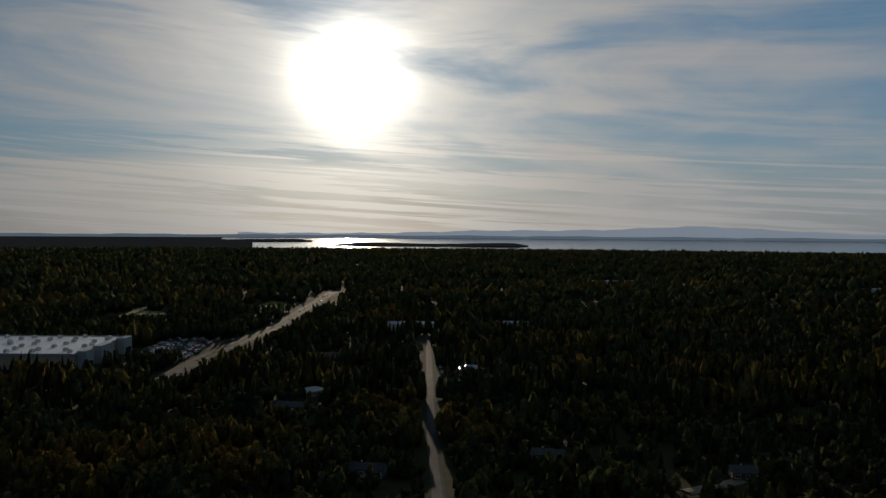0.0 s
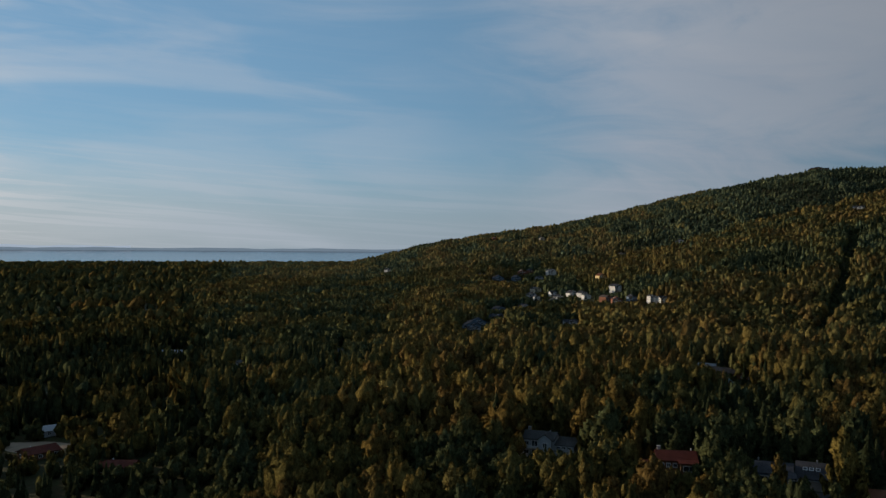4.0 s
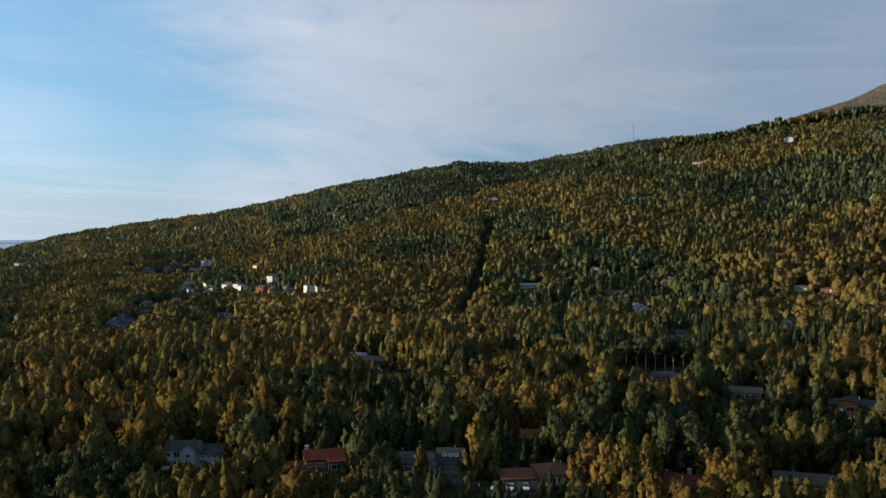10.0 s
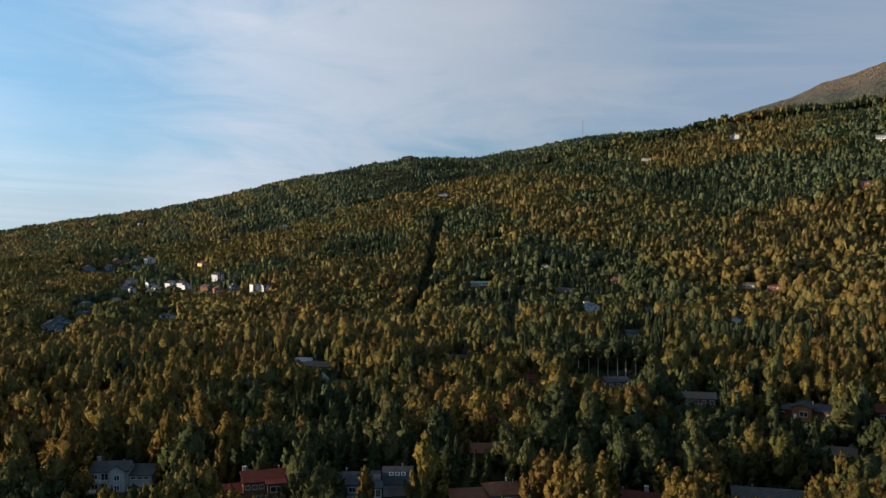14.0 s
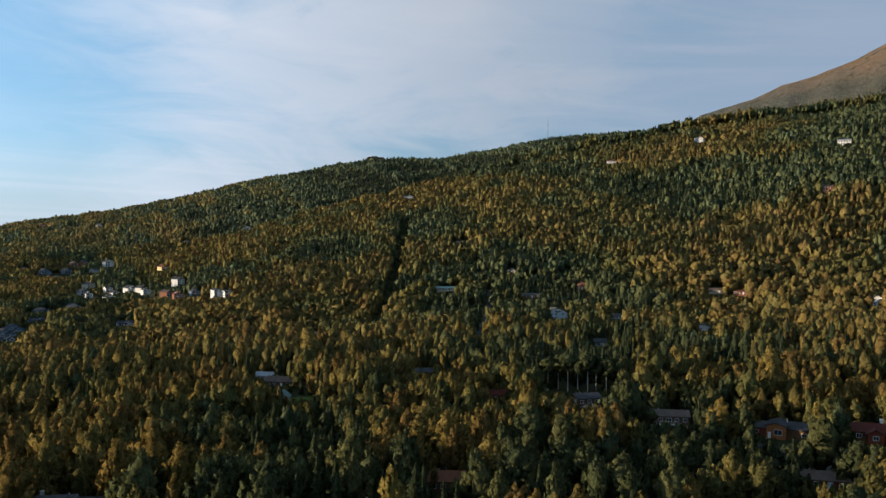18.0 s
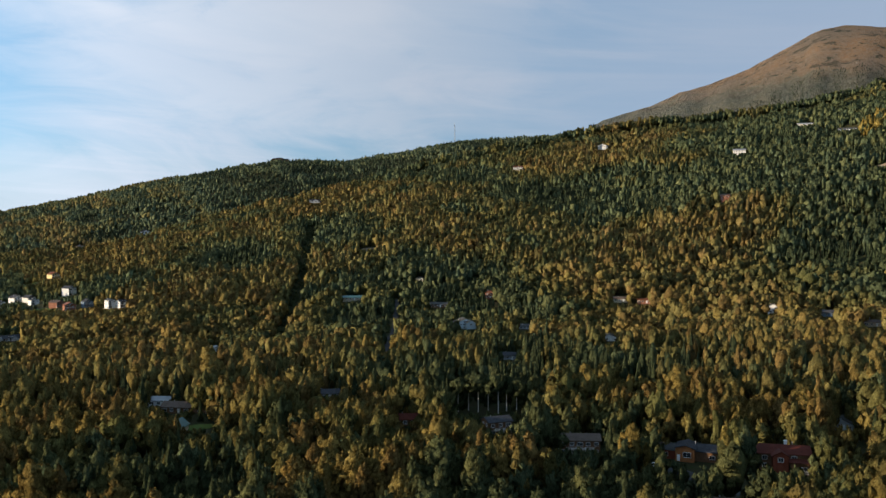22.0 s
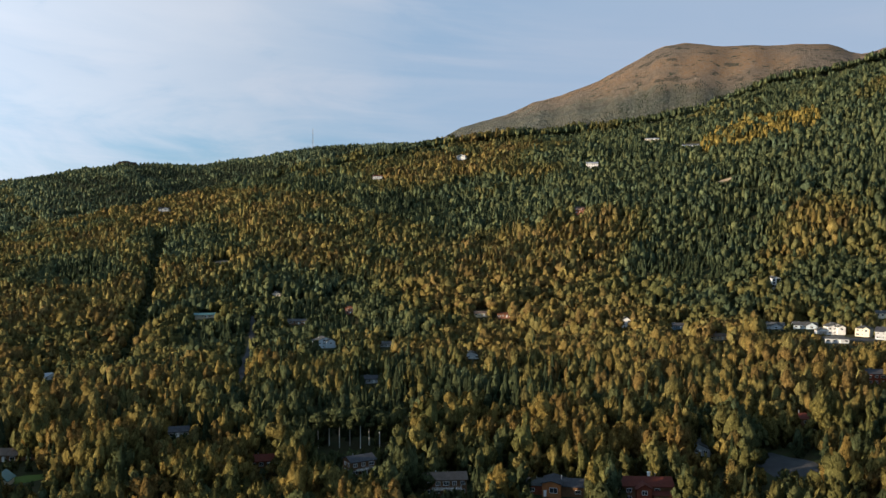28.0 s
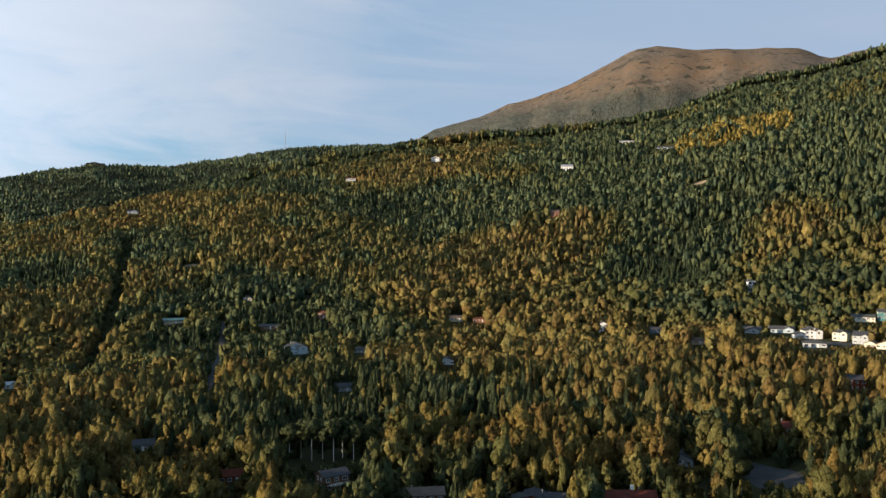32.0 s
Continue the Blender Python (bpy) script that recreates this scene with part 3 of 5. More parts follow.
# the row of houses nearest to the flight
def grey_gabled_house():
    x, y = -178, 213.6
    h = base("house", x, y, towards(x, y, 14), "two-storey grey house with gabled front bay and stacked balconies", "house")
    top = block(h, 10.6, 8.5, 5.7, "grey", "grey", "side", x=-0.6, pitch=0.42)
    block(h, 4.4, 5, 6.2, "grey", "grey", "front", x=2.2, y=-3.6, pitch=0.7)
    block(h, 6.4, 8, 4.0, "grey", "grey", "shed", x=7.9, y=1.0)
    for z in (1.4, 4.3):
        window(h, 2.2, -6.1, z, 1.3, 1.4)
        window(h, -1.6, -4.25, z, 1.8, 1.9)
        window(h, -4.4, -4.25, z, 1.6, 1.2)
    for k in range(3):
        window(h, 6.0 + 1.8 * k, -3.0, 3.3, 1.2, 0.7)
    window(h, 4.4, -4.2, 2.0, 1.0, 1.2, "right")
    deck(h, -3.2, -4.25, 5.2, 2.2, 2.9)
    deck(h, -3.4, -4.25, 6.2, 2.8, 0.3)
    front_door(h, -0.4, -4.25)
    chimney(h, -4.6, 1.2, 5, top + 1.0)
    vent(h, 2.5, 1.0, top - 0.5)
    LOW.append((x, y, 12, -0.6))
    CLEAR.extend([(x, y, 9), (x + 9, y + 1, 7)])


def red_roofed_house():
    x, y = -126.2, 210
    h = base("house", x, y, towards(x, y, -6), "brown two-storey house with a dark red roof", "house")
    top = block(h, 10.6, 9, 5.9, "brown", "red", "side", pitch=0.38)
    block(h, 4.5, 3, 5.7, "brown", "red", "shed", x=2.9, y=-5.6)
    block(h, 7.4, 7, 3.0, "brown", "red", "side", x=-9.1, y=0.5)
    for k in range(3):
        window(h, -4.2 + 1.8 * k, -4.5, 4.6, 1.0, 1.0)
    window(h, 2.9, -7.1, 4.4, 3.0, 1.4)
    window(h, 2.9, -7.1, 1.5, 2.2, 1.2)
    window(h, -2.0, -4.5, 1.5, 1.9, 1.4)
    window(h, -9.1, -3.0, 1.6, 1.6, 1.0)
    front_door(h, 0.0, -4.5)
    chimney(h, -4.6, 1.5, 5, top + 0.9)
    vent(h, 4.5, 1.5, top - 0.3)
    LOW.extend([(x + 2, y, 7, 0.6), (x - 9, y, 5, 1.8)])
    CLEAR.extend([(x, y, 9), (x - 10, y - 3, 6)])


def sunroom_house():
    x, y = -100.9, 213.4
    h = base("house", x, y, towards(x, y, 0), "slate-blue house with a white two-storey glazed sunroom", "house")
    top = block(h, 12.6, 9, 5.2, "slate_blue", "dark", "side")
    block(h, 4.4, 3.6, 5.0, "white", "dark", "shed", x=4.6, y=-6.0)
    for z in (1.4, 3.8):
        for k in range(3):
            window(h, 3.3 + 1.35 * k, -7.8, z, 1.05, 1.7)
        window(h, 6.8, -6.0, z, 2.0, 1.7, "right")
        window(h, -4.0, -4.5, z, 1.7, 1.2)
        window(h, -0.5, -4.5, z, 1.7, 1.2)
    front_door(h, -2.2, -4.5)
    vent(h, -2.0, 1.0, top)
    vent(h, 3.0, 1.6, top - 0.4)
    LOW.append((x + 3, y, 6, 0.2))
    CLEAR.extend([(x, y, 8.5), (x + 3, y - 7, 4)])


def skylight_garage():
    x, y = -92.1, 221.6
    h = base("garage", x, y, towards(x, y, 3), "slate-grey double garage with three roof skylights", "garage")
    block(h, 7.2, 8.5, 3.2, "grey", "dark", "side", pitch=0.75)
    garage_door(h, 0.1, -4.25, 4.8, 2.4)
    for k in range(3):
        bm = bmesh.new()
        box(bm, -0.55, 0.55, -0.5, 0.5, 0.0, 0.16)
        sky_ob = part("skylight", bm, TRIM, h)
        sky_ob.matrix_local = pose(-1.6 + 1.6 * k, -2.1, 5.08, 36.9, 0, 0)
        bm = bmesh.new()
        box(bm, -0.42, 0.42, -0.38, 0.38, 0.16, 0.19)
        part("pane", bm, GLASS, sky_ob)
    vent(h, 1.2, 0.8, 6.2)
    LOW.append((x, y, 6, -0.5))
    CLEAR.extend([(x, y, 7), (x + 1, y - 8, 6)])


def rust_hip_house():
    x, y = -62.2, 219.4
    h = base("house", x, y, towards(x, y, -14), "house with a low rust-orange hipped roof and open carport", "house")
    block(h, 8.4, 9.6, 3.7, "slate_blue", "rust", "hip", pitch=0.40, over=0.8)
    # open carport built closed; its brown walls stand for the shade inside
    block(h, 9.4, 6.5, 2.6, "brown", "rust", "shed", x=-9.2, y=-1.2, over=0.6)
    for k in range(4):
        window(h, -3.0 + 2.0 * k, -4.8, 2.1, 1.5, 1.6)
    # door panels fill the carport's open front
    for k in range(3):
        garage_door(h, -12.2 + 3.0 * k, -4.45, 2.6, 2.1)
    window(h, 4.2, -1.0, 2.0, 1.6, 1.2, "right")
    vent(h, 2.4, 1.0, 4.7)
    vent(h, 1.0, 2.2, 5.0)
    LOW.extend([(x, y, 5.5, 0.9), (x - 9, y - 9, 6, -1.0)])
    CLEAR.extend([(x, y, 7.5), (x - 9, y - 3, 7), (x - 9, y - 11, 7)])


def cedar_house():
    x, y = 14, 349
    h = base("house", x, y, towards(x, y, 10), "orange cedar house with a grey roof and low red wing", "house")
    block(h, 6.5, 9, 4.6, "orange", "dark", "front", pitch=0.3)
    block(h, 15, 8, 3.6, "brown", "dark", "side", x=10.5, y=1.5)
    block(h, 8.5, 7, 3.2, "red", "grey", "side", x=-7.4, y=1.0)
    window(h, 0.7, -4.5, 2.4, 2.6, 1.7)
    window(h, 9.0, -2.5, 1.8, 1.8, 1.1)
    window(h, -7.0, -2.5, 1.6, 1.6, 1.1)
    front_door(h, -2.2, -4.5)
    vent(h, 3.0, 0.5, 5.6)
    LOW.append((x, y, 8, 0.6))
    CLEAR.extend([(x, y, 10), (x + 10, y - 2, 9), (x - 4, y - 12, 9), (x + 6, y - 14, 8)])


def red_chimney_house():
    x, y = 45, 343
    h = base("house", x, y, towards(x, y, -6), "dark red two-storey house with white chimney and pale stone end", "house")
    top = block(h, 17, 9.5, 5.4, "brown", "red", "side", pitch=0.4)
    block(h, 5, 4, 5.2, "red", "red", "front", x=-1.5, y=-5.6, pitch=0.6)
    block(h, 8, 4, 3.4, "brown", "red", "shed", x=5.5, y=-6.4)
    bm = bmesh.new()
    box(bm, -8.75, -8.53, -4.6, 4.6, -2.0, 5.3)
    part("stone_end_wall", bm, CONCRETE, h, "pale stone end wall")
    for z in (1.4, 4.0):
        window(h, -6.2, -4.75, z, 1.5, 1.2)
        window(h, 3.2, -4.75, z + 0.2, 1.5, 1.1)
        window(h, -8.75, -1.5, z, 1.2, 1.2, "left")
    window(h, -1.5, -7.6, 4.0, 1.6, 1.3)
    window(h, 5.5, -8.4, 1.4, 2.6, 1.3)
    deck(h, 6.5, -8.4, 7, 2.0, 0.5)
    chimney(h, 1.2, 0.5, 5, top + 1.4, TRIM)
    vent(h, 3.4, 0.6, top + 0.2)
    LOW.append((x, y, 10, 1.5))
    CLEAR.extend([(x, y, 10), (x + 5, y - 6, 6)])


for build in (grey_gabled_house, red_roofed_house, sunroom_house, skylight_garage, rust_hip_house, cedar_house, red_chimney_house):
    build()

# the other houses: place, size, storeys, walls, roof, form, twist, extras, label
NEAR_HOUSES = (
    (-31, 226, 14, 9, 1, "brown", "red", "side", 12, "chimney", "low brown house with a dark red roof among trees"),
    (0, 240, 17, 10, 1, "grey", "grey", "side", -4, "", "long low house with a flat-looking grey roof"),
    (-80, 256, 12, 9, 1, "brown", "rust", "side", 0, "", "house with a rust-red roof half hidden by trees"),
    (-57, 369, 10, 7.5, 2, "brown", "dark", "side", -24, "deck", "two-storey grey house with white balcony"),
    (-24, 349, 14.5, 8, 2, "brown", "brown", "side", -4, "deck", "long two-storey dark house with brown roof"),
    (77, 392, 10, 9, 1, "grey", "grey", "front", 20, "", "small house with a pale grey roof"),
    (128, 417, 11, 9, 2, "brown", "red", "hip", 0, "", "brown two-storey house with a hipped roof"),
    (-206, 392, 14, 9, 1, "brown", "brown", "side", 25, "wing", "brown low house beside a lawn"),
    (-95, 378, 12, 8, 1, "brown", "red", "side", 0, "", "house with a brick-red roof deep in the trees"),
    (-148, 428, 12, 8, 1, "grey", "dark", "side", 0, "", "grey house deep in the woods"),
    (-222, 404, 10, 7, 1, "white", "metal", "side", 20, "", "small white house with a pale metal roof"),
    (22, 294, 14, 8, 1, "red", "brown", "side", -6, "", "red barn-like house with a brown roof"),
    (193, 492, 13, 9, 2, "red", "dark", "side", -20, "", "dark red two-storey house in the trees"),
)
for x, y, w, d, n, wall, roof, style, twist, extra, label in NEAR_HOUSES:
    plain_house(x, y, w, d, n, wall, roof, style, twist, extra, label, 0.85, hidden=1.0 if "deep" in label or "half hidden" in label else 0.55)

HILL_FOOT_HOUSES = (
    (-317, 646, 15, 9, 1, "white", "metal", "hip", -10, "gable", "white bungalow with pale hipped roof"),
    (-264, 840, 20, 8, 1, "tan", "teal", "side", 0, "", "long low house with a teal metal roof"),
    (-208, 897, 9, 8, 1, "cream", "grey", "front", 10, "gable_glass", "small cream house with a steep gable"),
    (-172, 818, 17, 8, 1, "brown", "grey", "side", 8, "", "low house with a grey roof, walls darkened to brown as shade"),
    (-133, 732, 18, 11, 2, "pale_blue", "grey", "front", -16, "wing gable_glass", "large pale blue house with a wide gable"),
    (-127, 841, 8, 8, 2, "brick", "rust", "front", 8, "steep", "narrow red-brown house with a steep gable"),
    (-82, 728, 10, 7, 1, "grey", "grey", "side", 0, "", "small grey house among trees"),
    (-75, 566, 12, 8, 1, "grey", "dark", "side", 0, "", "dark-roofed house in the woods"),
    (-14, 677, 12, 8, 1, "white", "grey", "front", 6, "", "white house among amber birches"),
    (-4, 809, 14, 7, 1, "tan", "brown", "side", 0, "", "low tan house with a brown roof"),
    (16, 804, 13, 7, 1, "brick", "rust", "side", 0, "", "low house with a reddish roof"),
    (115, 760, 8, 8, 2, "white", "grey", "front", 0, "steep", "white house with a steep gable"),
    (152, 736, 14, 8, 1, "slate_blue", "dark", "side", 0, "", "dark low house in the trees"),
    (164, 664, 13, 9, 1, "tan", "brown", "hip", 0, "", "tan house with a brown hipped roof"),
    (248, 795, 8, 9, 3, "white", "grey", "front", -25, "deck tall_windows", "tall white three-storey house"),
    (215, 704, 17, 10, 1, "grey", "grey", "side", 10, "gable", "grey-roofed house in the bright row"),
    (236, 696, 17, 10, 1, "pale_blue", "grey", "side", -8, "gable", "pale house with a grey gabled roof"),
    (243, 660, 12, 11, 2, "white", "grey", "front", -14, "garage gable_glass", "large white house with grey gabled roof and garage"),
    (257, 645, 10, 10, 2, "cream", "grey", "hip", 12, "gable", "cream two-storey house with grey hipped roof"),
    # the shade on this front is put into its grey wall colour
    (262, 625, 11, 10, 2, "grey", "dark", "side", 14, "gable steep", "gabled house with a dark roof, walls greyed as shade"),
    (266, 600, 13, 10, 1, "cream", "brown", "front", 14, "garage", "cream house with garage"),
    (302, 706, 16, 9, 1, "cream", "grey", "side", 0, "", "cream house with a long grey roof"),
    (318, 703, 12, 9, 2, "teal", "grey", "side", 0, "", "teal two-storey house behind the row"),
    (226, 616, 14, 9, 1, "grey", "grey", "hip", 0, "", "low grey-roofed house at the end of the row"),
)
for x, y, w, d, n, wall, roof, style, twist, extra, label in HILL_FOOT_HOUSES:
    plain_house(x, y, w, d, n, wall, roof, style, twist, extra, label, hidden=0.25)

HILLSIDE_HOUSES = (
    (113, 1052, 11, 10, 2, "brick", "brown", "side", -8, "gable", "red-brown house with a front gable high in the green woods"),
    (-28, 1436, 15, 12, 3, "white", "grey", "front", 8, "gable_glass", "tall white house on the crest"),
    (-158, 1368, 15, 10, 2, "white", "rust", "side", 0, "", "white house with a rusty roof near the crest"),
    (155, 1241, 16, 10, 2, "white", "metal", "side", 0, "", "long white two-storey house on the hill"),
    (251, 1305, 20, 9, 1, "cream", "metal", "side", 0, "", "low pale house high on the hill"),
    (283, 1212, 22, 9, 1, "slate_blue", "grey", "side", 0, "wing", "long low dark house high on the hill"),
    (-503, 1392, 20, 11, 2, "white", "dark", "side", 6, "gable wing", "white farmhouse with dark roof on the spur"),
)
for x, y, w, d, n, wall, roof, style, twist, extra, label in HILLSIDE_HOUSES:
    plain_house(x, y, w, d, n, wall, roof, style, twist, extra, label, 1.1, hidden=0.25 if n > 1 else 0.75)

VILLAGE = (
    (-1099, 1165, 12, 9, 1, "white", "metal", "side", "small white house at the village edge"),
    (-1020, 1124, 26, 12, 2, "slate_blue", "grey", "side", "large slate-blue house above the lane"),
    (-1041, 1214, 18, 11, 2, "brick", "brown", "front", "brown gabled house in the village"),
    (-985, 1231, 22, 11, 3, "white", "dark", "front", "tall white house with dark roof"),
    (-770, 1083, 16, 11, 2, "yellow", "rust", "front", "yellow gabled house above a lawn"),
    (-632, 920, 14, 11, 3, "white", "grey", "front", "tall white three-storey house on the slope"),
    (-807, 971, 18, 10, 2, "cream", "grey", "side", "cream house with grey roof"),
    (-731, 882, 10, 9, 2, "white", "dark", "front", "narrow white house with dark roof"),
    (-739, 926, 12, 10, 2, "white", "grey", "side", "white house in the village row"),
    (-690, 868, 14, 9, 1, "white", "grey", "side", "low white house in the village"),
    (-702, 921, 17, 11, 2, "white", "dark", "front", "white gabled house with dark roof"),
    (-681, 915, 13, 10, 2, "white", "grey", "front", "white gabled house beside a lawn"),
    (-598, 850, 14, 11, 2, "brick", "brown", "front", "brick-red house with two gables"),
    (-567, 828, 15, 11, 2, "brick", "rust", "front", "brick-red gabled house beside a lawn"),
    (-553, 838, 13, 10, 2, "slate_blue", "dark", "side", "slate-blue house under trees"),
    (-519, 826, 10, 9, 3, "white", "grey", "front", "tall narrow white house"),
    (-507, 828, 12, 9, 2, "white", "grey", "side", "white house at the end of the row"),
    (-671, 785, 18, 10, 1, "grey", "grey", "hip", "low grey house below the village"),
    (-691, 761, 18, 10, 1, "slate_blue", "dark", "side", "dark low house in the woods"),
    (-622, 652, 20, 10, 1, "slate_blue", "metal", "side", "blue house with a pale roof"),
    (-526, 686, 15, 9, 1, "grey", "dark", "side", "dark house in a hollow"),
    (-655, 889, 12, 9, 2, "white", "dark", "side", "white house with a dark roof in the village row"),
    (-714, 907, 11, 9, 1, "white", "grey", "side", "small white house with a grey roof"),
    (-1000, 1150, 18, 10, 2, "slate_blue", "grey", "side", "slate-blue house beside the village street"),
    (-962, 1168, 14, 10, 2, "grey", "dark", "side", "grey house with a dark roof above the lane"),
    (-1038, 1233, 12, 9, 2, "brick", "grey", "front", "narrow brown house in the village"),
    (-606, 625, 20, 10, 1, "slate_blue", "metal", "side", "low blue house with a pale roof in the woods"),
    (-578, 600, 12, 8, 1, "grey", "grey", "hip", "low grey house half hidden by trees"),
    (-640, 700, 16, 9, 1, "slate_blue", "grey", "side", "dark blue house below the village"),
    (-760, 905, 14, 9, 2, "grey", "grey", "side", "grey house at the foot of the village"),
    (-963, 1426, 14, 9, 1, "tan", "metal", "side", "tan house with a pale roof above the village"),
    (-1430, 1214, 13, 10, 2, "white", "metal", "front", "lone white house at the foot of the ridge"),
    (-1545, 1690, 16, 11, 2, "orange", "rust", "front", "orange house on the skyline"),
    (-890, 1524, 18, 10, 1, "white", "metal", "side", "pale house high on the ridge"),
    (-1340, 1639, 16, 10, 2, "cream", "metal", "side", "cream house near the skyline"),
)
for k, (x, y, w, d, n, wall, roof, style, label) in enumerate(VILLAGE):
    close = 0.74 if n > 1 else 0.9
    plain_house(x, y, w * close, d, n, wall, roof if roof in ("rust", "brown") else "dark", "front" if k % 4 else style, (k * 37) % 44 - 52, "tall_windows gable_glass steep deck" if k % 3 else "tall_windows gable", label, 1.5, "hillside village", -0.1 if n > 1 else 0.6)

LOWLAND = (
    (-402, -180, 16, 9, 1, "tan", "metal", "hip", "lowland house with a shining metal roof"),
    (-365, -173, 14, 9, 1, "brown", "grey", "side", "brown house in lowland trees"),
    (-281, -106, 12, 8, 1, "grey", "dark", "side", "grey cabin with a dark roof"),
    # wall colour darkened here to hold the shade of the side facing the valley
    (-315, -46, 13, 8, 1, "brown", "grey", "side", "house with a grey roof, walls darkened to brown as shade"),
    (-520, -218, 18, 9, 1, "tan", "brown", "side", "long house with a brown roof"),
    (-476, -112, 13, 9, 2, "brown", "metal", "hip", "hipped house near the straight road"),
    # the next two also have that shade in their wall colour
    (-306, 24, 13, 8, 1, "brown", "grey", "side", "house beside a gravel drive, walls darkened to brown as shade"),
    (-392, 131, 13, 8, 1, "grey", "metal", "side", "house with a pale roof beside a gravel yard, walls greyed as shade"),
    (-350, 112, 13, 9, 1, "brown", "red", "side", "red-roofed house beside a gravel yard"),
    (-484, 280, 10, 8, 2, "white", "grey", "front", "white-gabled house in the woods"),
    (-298, 122, 12, 8, 1, "brown", "red", "side", "low house with a red roof"),
    (-617, 302, 15, 8, 1, "grey", "metal", "side", "grey house with a pale roof"),
    (-530, 399, 14, 8, 1, "slate_blue", "grey", "side", "dark blue house in the woods"),
    (-742, -134, 34, 10, 1, "tan", "metal", "side", "long low building with a shining roof edge"),
    (-1395, -95, 40, 16, 2, "white", "metal", "flat", "far white industrial building"),
    (-1412, -60, 30, 14, 2, "white", "metal", "flat", "far white industrial building"),
    (-1326, 284, 30, 12, 1, "white", "metal", "side", "far white shed with a shining roof"),
)
for k, (x, y, w, d, n, wall, roof, style, label) in enumerate(LOWLAND):
    plain_house(x, y, w, d, n, wall, roof, style, (k * 53) % 60 - 30, "", label, 0.7, hidden=1.2 if n > 1 else 1.9)


def green_shed():
    x, y = -187, 356
    h = base("garden_shed", x, y, towards(x, y, 20), "small cream shed with a green barn roof beside a lawn", "shed")
    block(h, 6, 7, 2.6, "cream", "teal", "front", pitch=0.8)
    bm = bmesh.new()
    box(bm, -1.0, 1.0, -3.6, -3.48, 0, 2.2)
    part("door", bm, TRIM, h)
    CLEAR.append((x, y, 8))


green_shed()


def ridge_lodge():
    x, y = -945, 2330
    h = base("lodge", x, y, towards(x, y, 0), "dark lodge with two wings on the far skyline", "house", dz=3)
    block(h, 22, 14, 9, "brown", "dark", "hip")
    block(h, 16, 12, 6, "brown", "dark", "side", x=18)
    block(h, 12, 12, 7, "brown", "dark", "front", x=-15)
    fenestrate(h, 20, 14, 2, sides=False)
    CLEAR.append((x, y, 40))


ridge_lodge()


def radio_mast():
    x, y = -455, 2432
    mast = base("radio_mast", x, y, 20, "slender galvanised lattice radio mast on the ridge", "radio mast", dz=-1)
    height = 58.0

    def corner(k, z):
        r = 2.6 * (1 - z / height) + 0.6
        return Vector((r * math.cos(2.0944 * k), r * math.sin(2.0944 * k), z))

    for k in range(3):
        bm = bmesh.new()
        rod(bm, corner(k, 0), corner(k, height), 0.16)
        part("leg", bm, CONCRETE, mast)
    for s in range(11):
        z0, z1 = height * s / 11, height * (s + 1) / 11
        bm = bmesh.new()
        for k in range(3):
            rod(bm, corner(k, z0), corner((k + 1) % 3, z1), 0.07, 4)
            rod(bm, corner(k, z1), corner((k + 1) % 3, z1), 0.07, 4)
        part("brace", bm, CONCRETE, mast)
    bm = bmesh.new()
    rod(bm, (0, 0, height), (0, 0, height + 6), 0.15)
    part("antenna", bm, CONCRETE, mast)
    CLEAR.append((x, y, 14))


radio_mast()


# ---- roads, lots and clearings ----
def strip(name, pts, width, mat, label, category="road", lift=0.3, lane=None, open_above=None):
    """A road laid over the terrain along a bent line."""
    left, right = [], []
    dense = []
    for (x0, y0), (x1, y1) in zip(pts, pts[1:]):
        n = max(2, int(math.hypot(x1 - x0, y1 - y0) / 6))
        dense += [(x0 + (x1 - x0) * i / n, y0 + (y1 - y0) * i / n) for i in range(n)]
        if open_above is not None:
            LOW.extend([(x0 + (x1 - x0) * (i + 0.5) / n, y0 + (y1 - y0) * (i + 0.5) / n, open_above, 0.3) for i in range(0, n, 4)])
        if lane is not None:
            LANES.append((x0, y0, x1, y1, lane))
    dense.append(pts[-1])
    bm = bmesh.new()
    rows = []
    for i, (x, y) in enumerate(dense):
        a, b = dense[max(0, i - 1)], dense[min(len(dense) - 1, i + 1)]
        way = Vector((b[0] - a[0], b[1] - a[1])).normalized()
        off = Vector((-way.y, way.x)) * width / 2
        row = []
        for k in (-1, -0.5, 0, 0.5, 1):
            px, py = x + off.x * k, y + off.y * k
            row.append(bm.verts.new((px, py, float(terrain(px, py)) + lift + (0.15 if abs(k) < 1 else -0.3))))
        rows.append(row)
    for a, b in zip(rows, rows[1:]):
        for k in range(4):
            bm.faces.new((a[k], a[k + 1], b[k + 1], b[k]))
    ob = part(name, bm, mat, None)
    return tagged(ob, label, category, kind="structure")


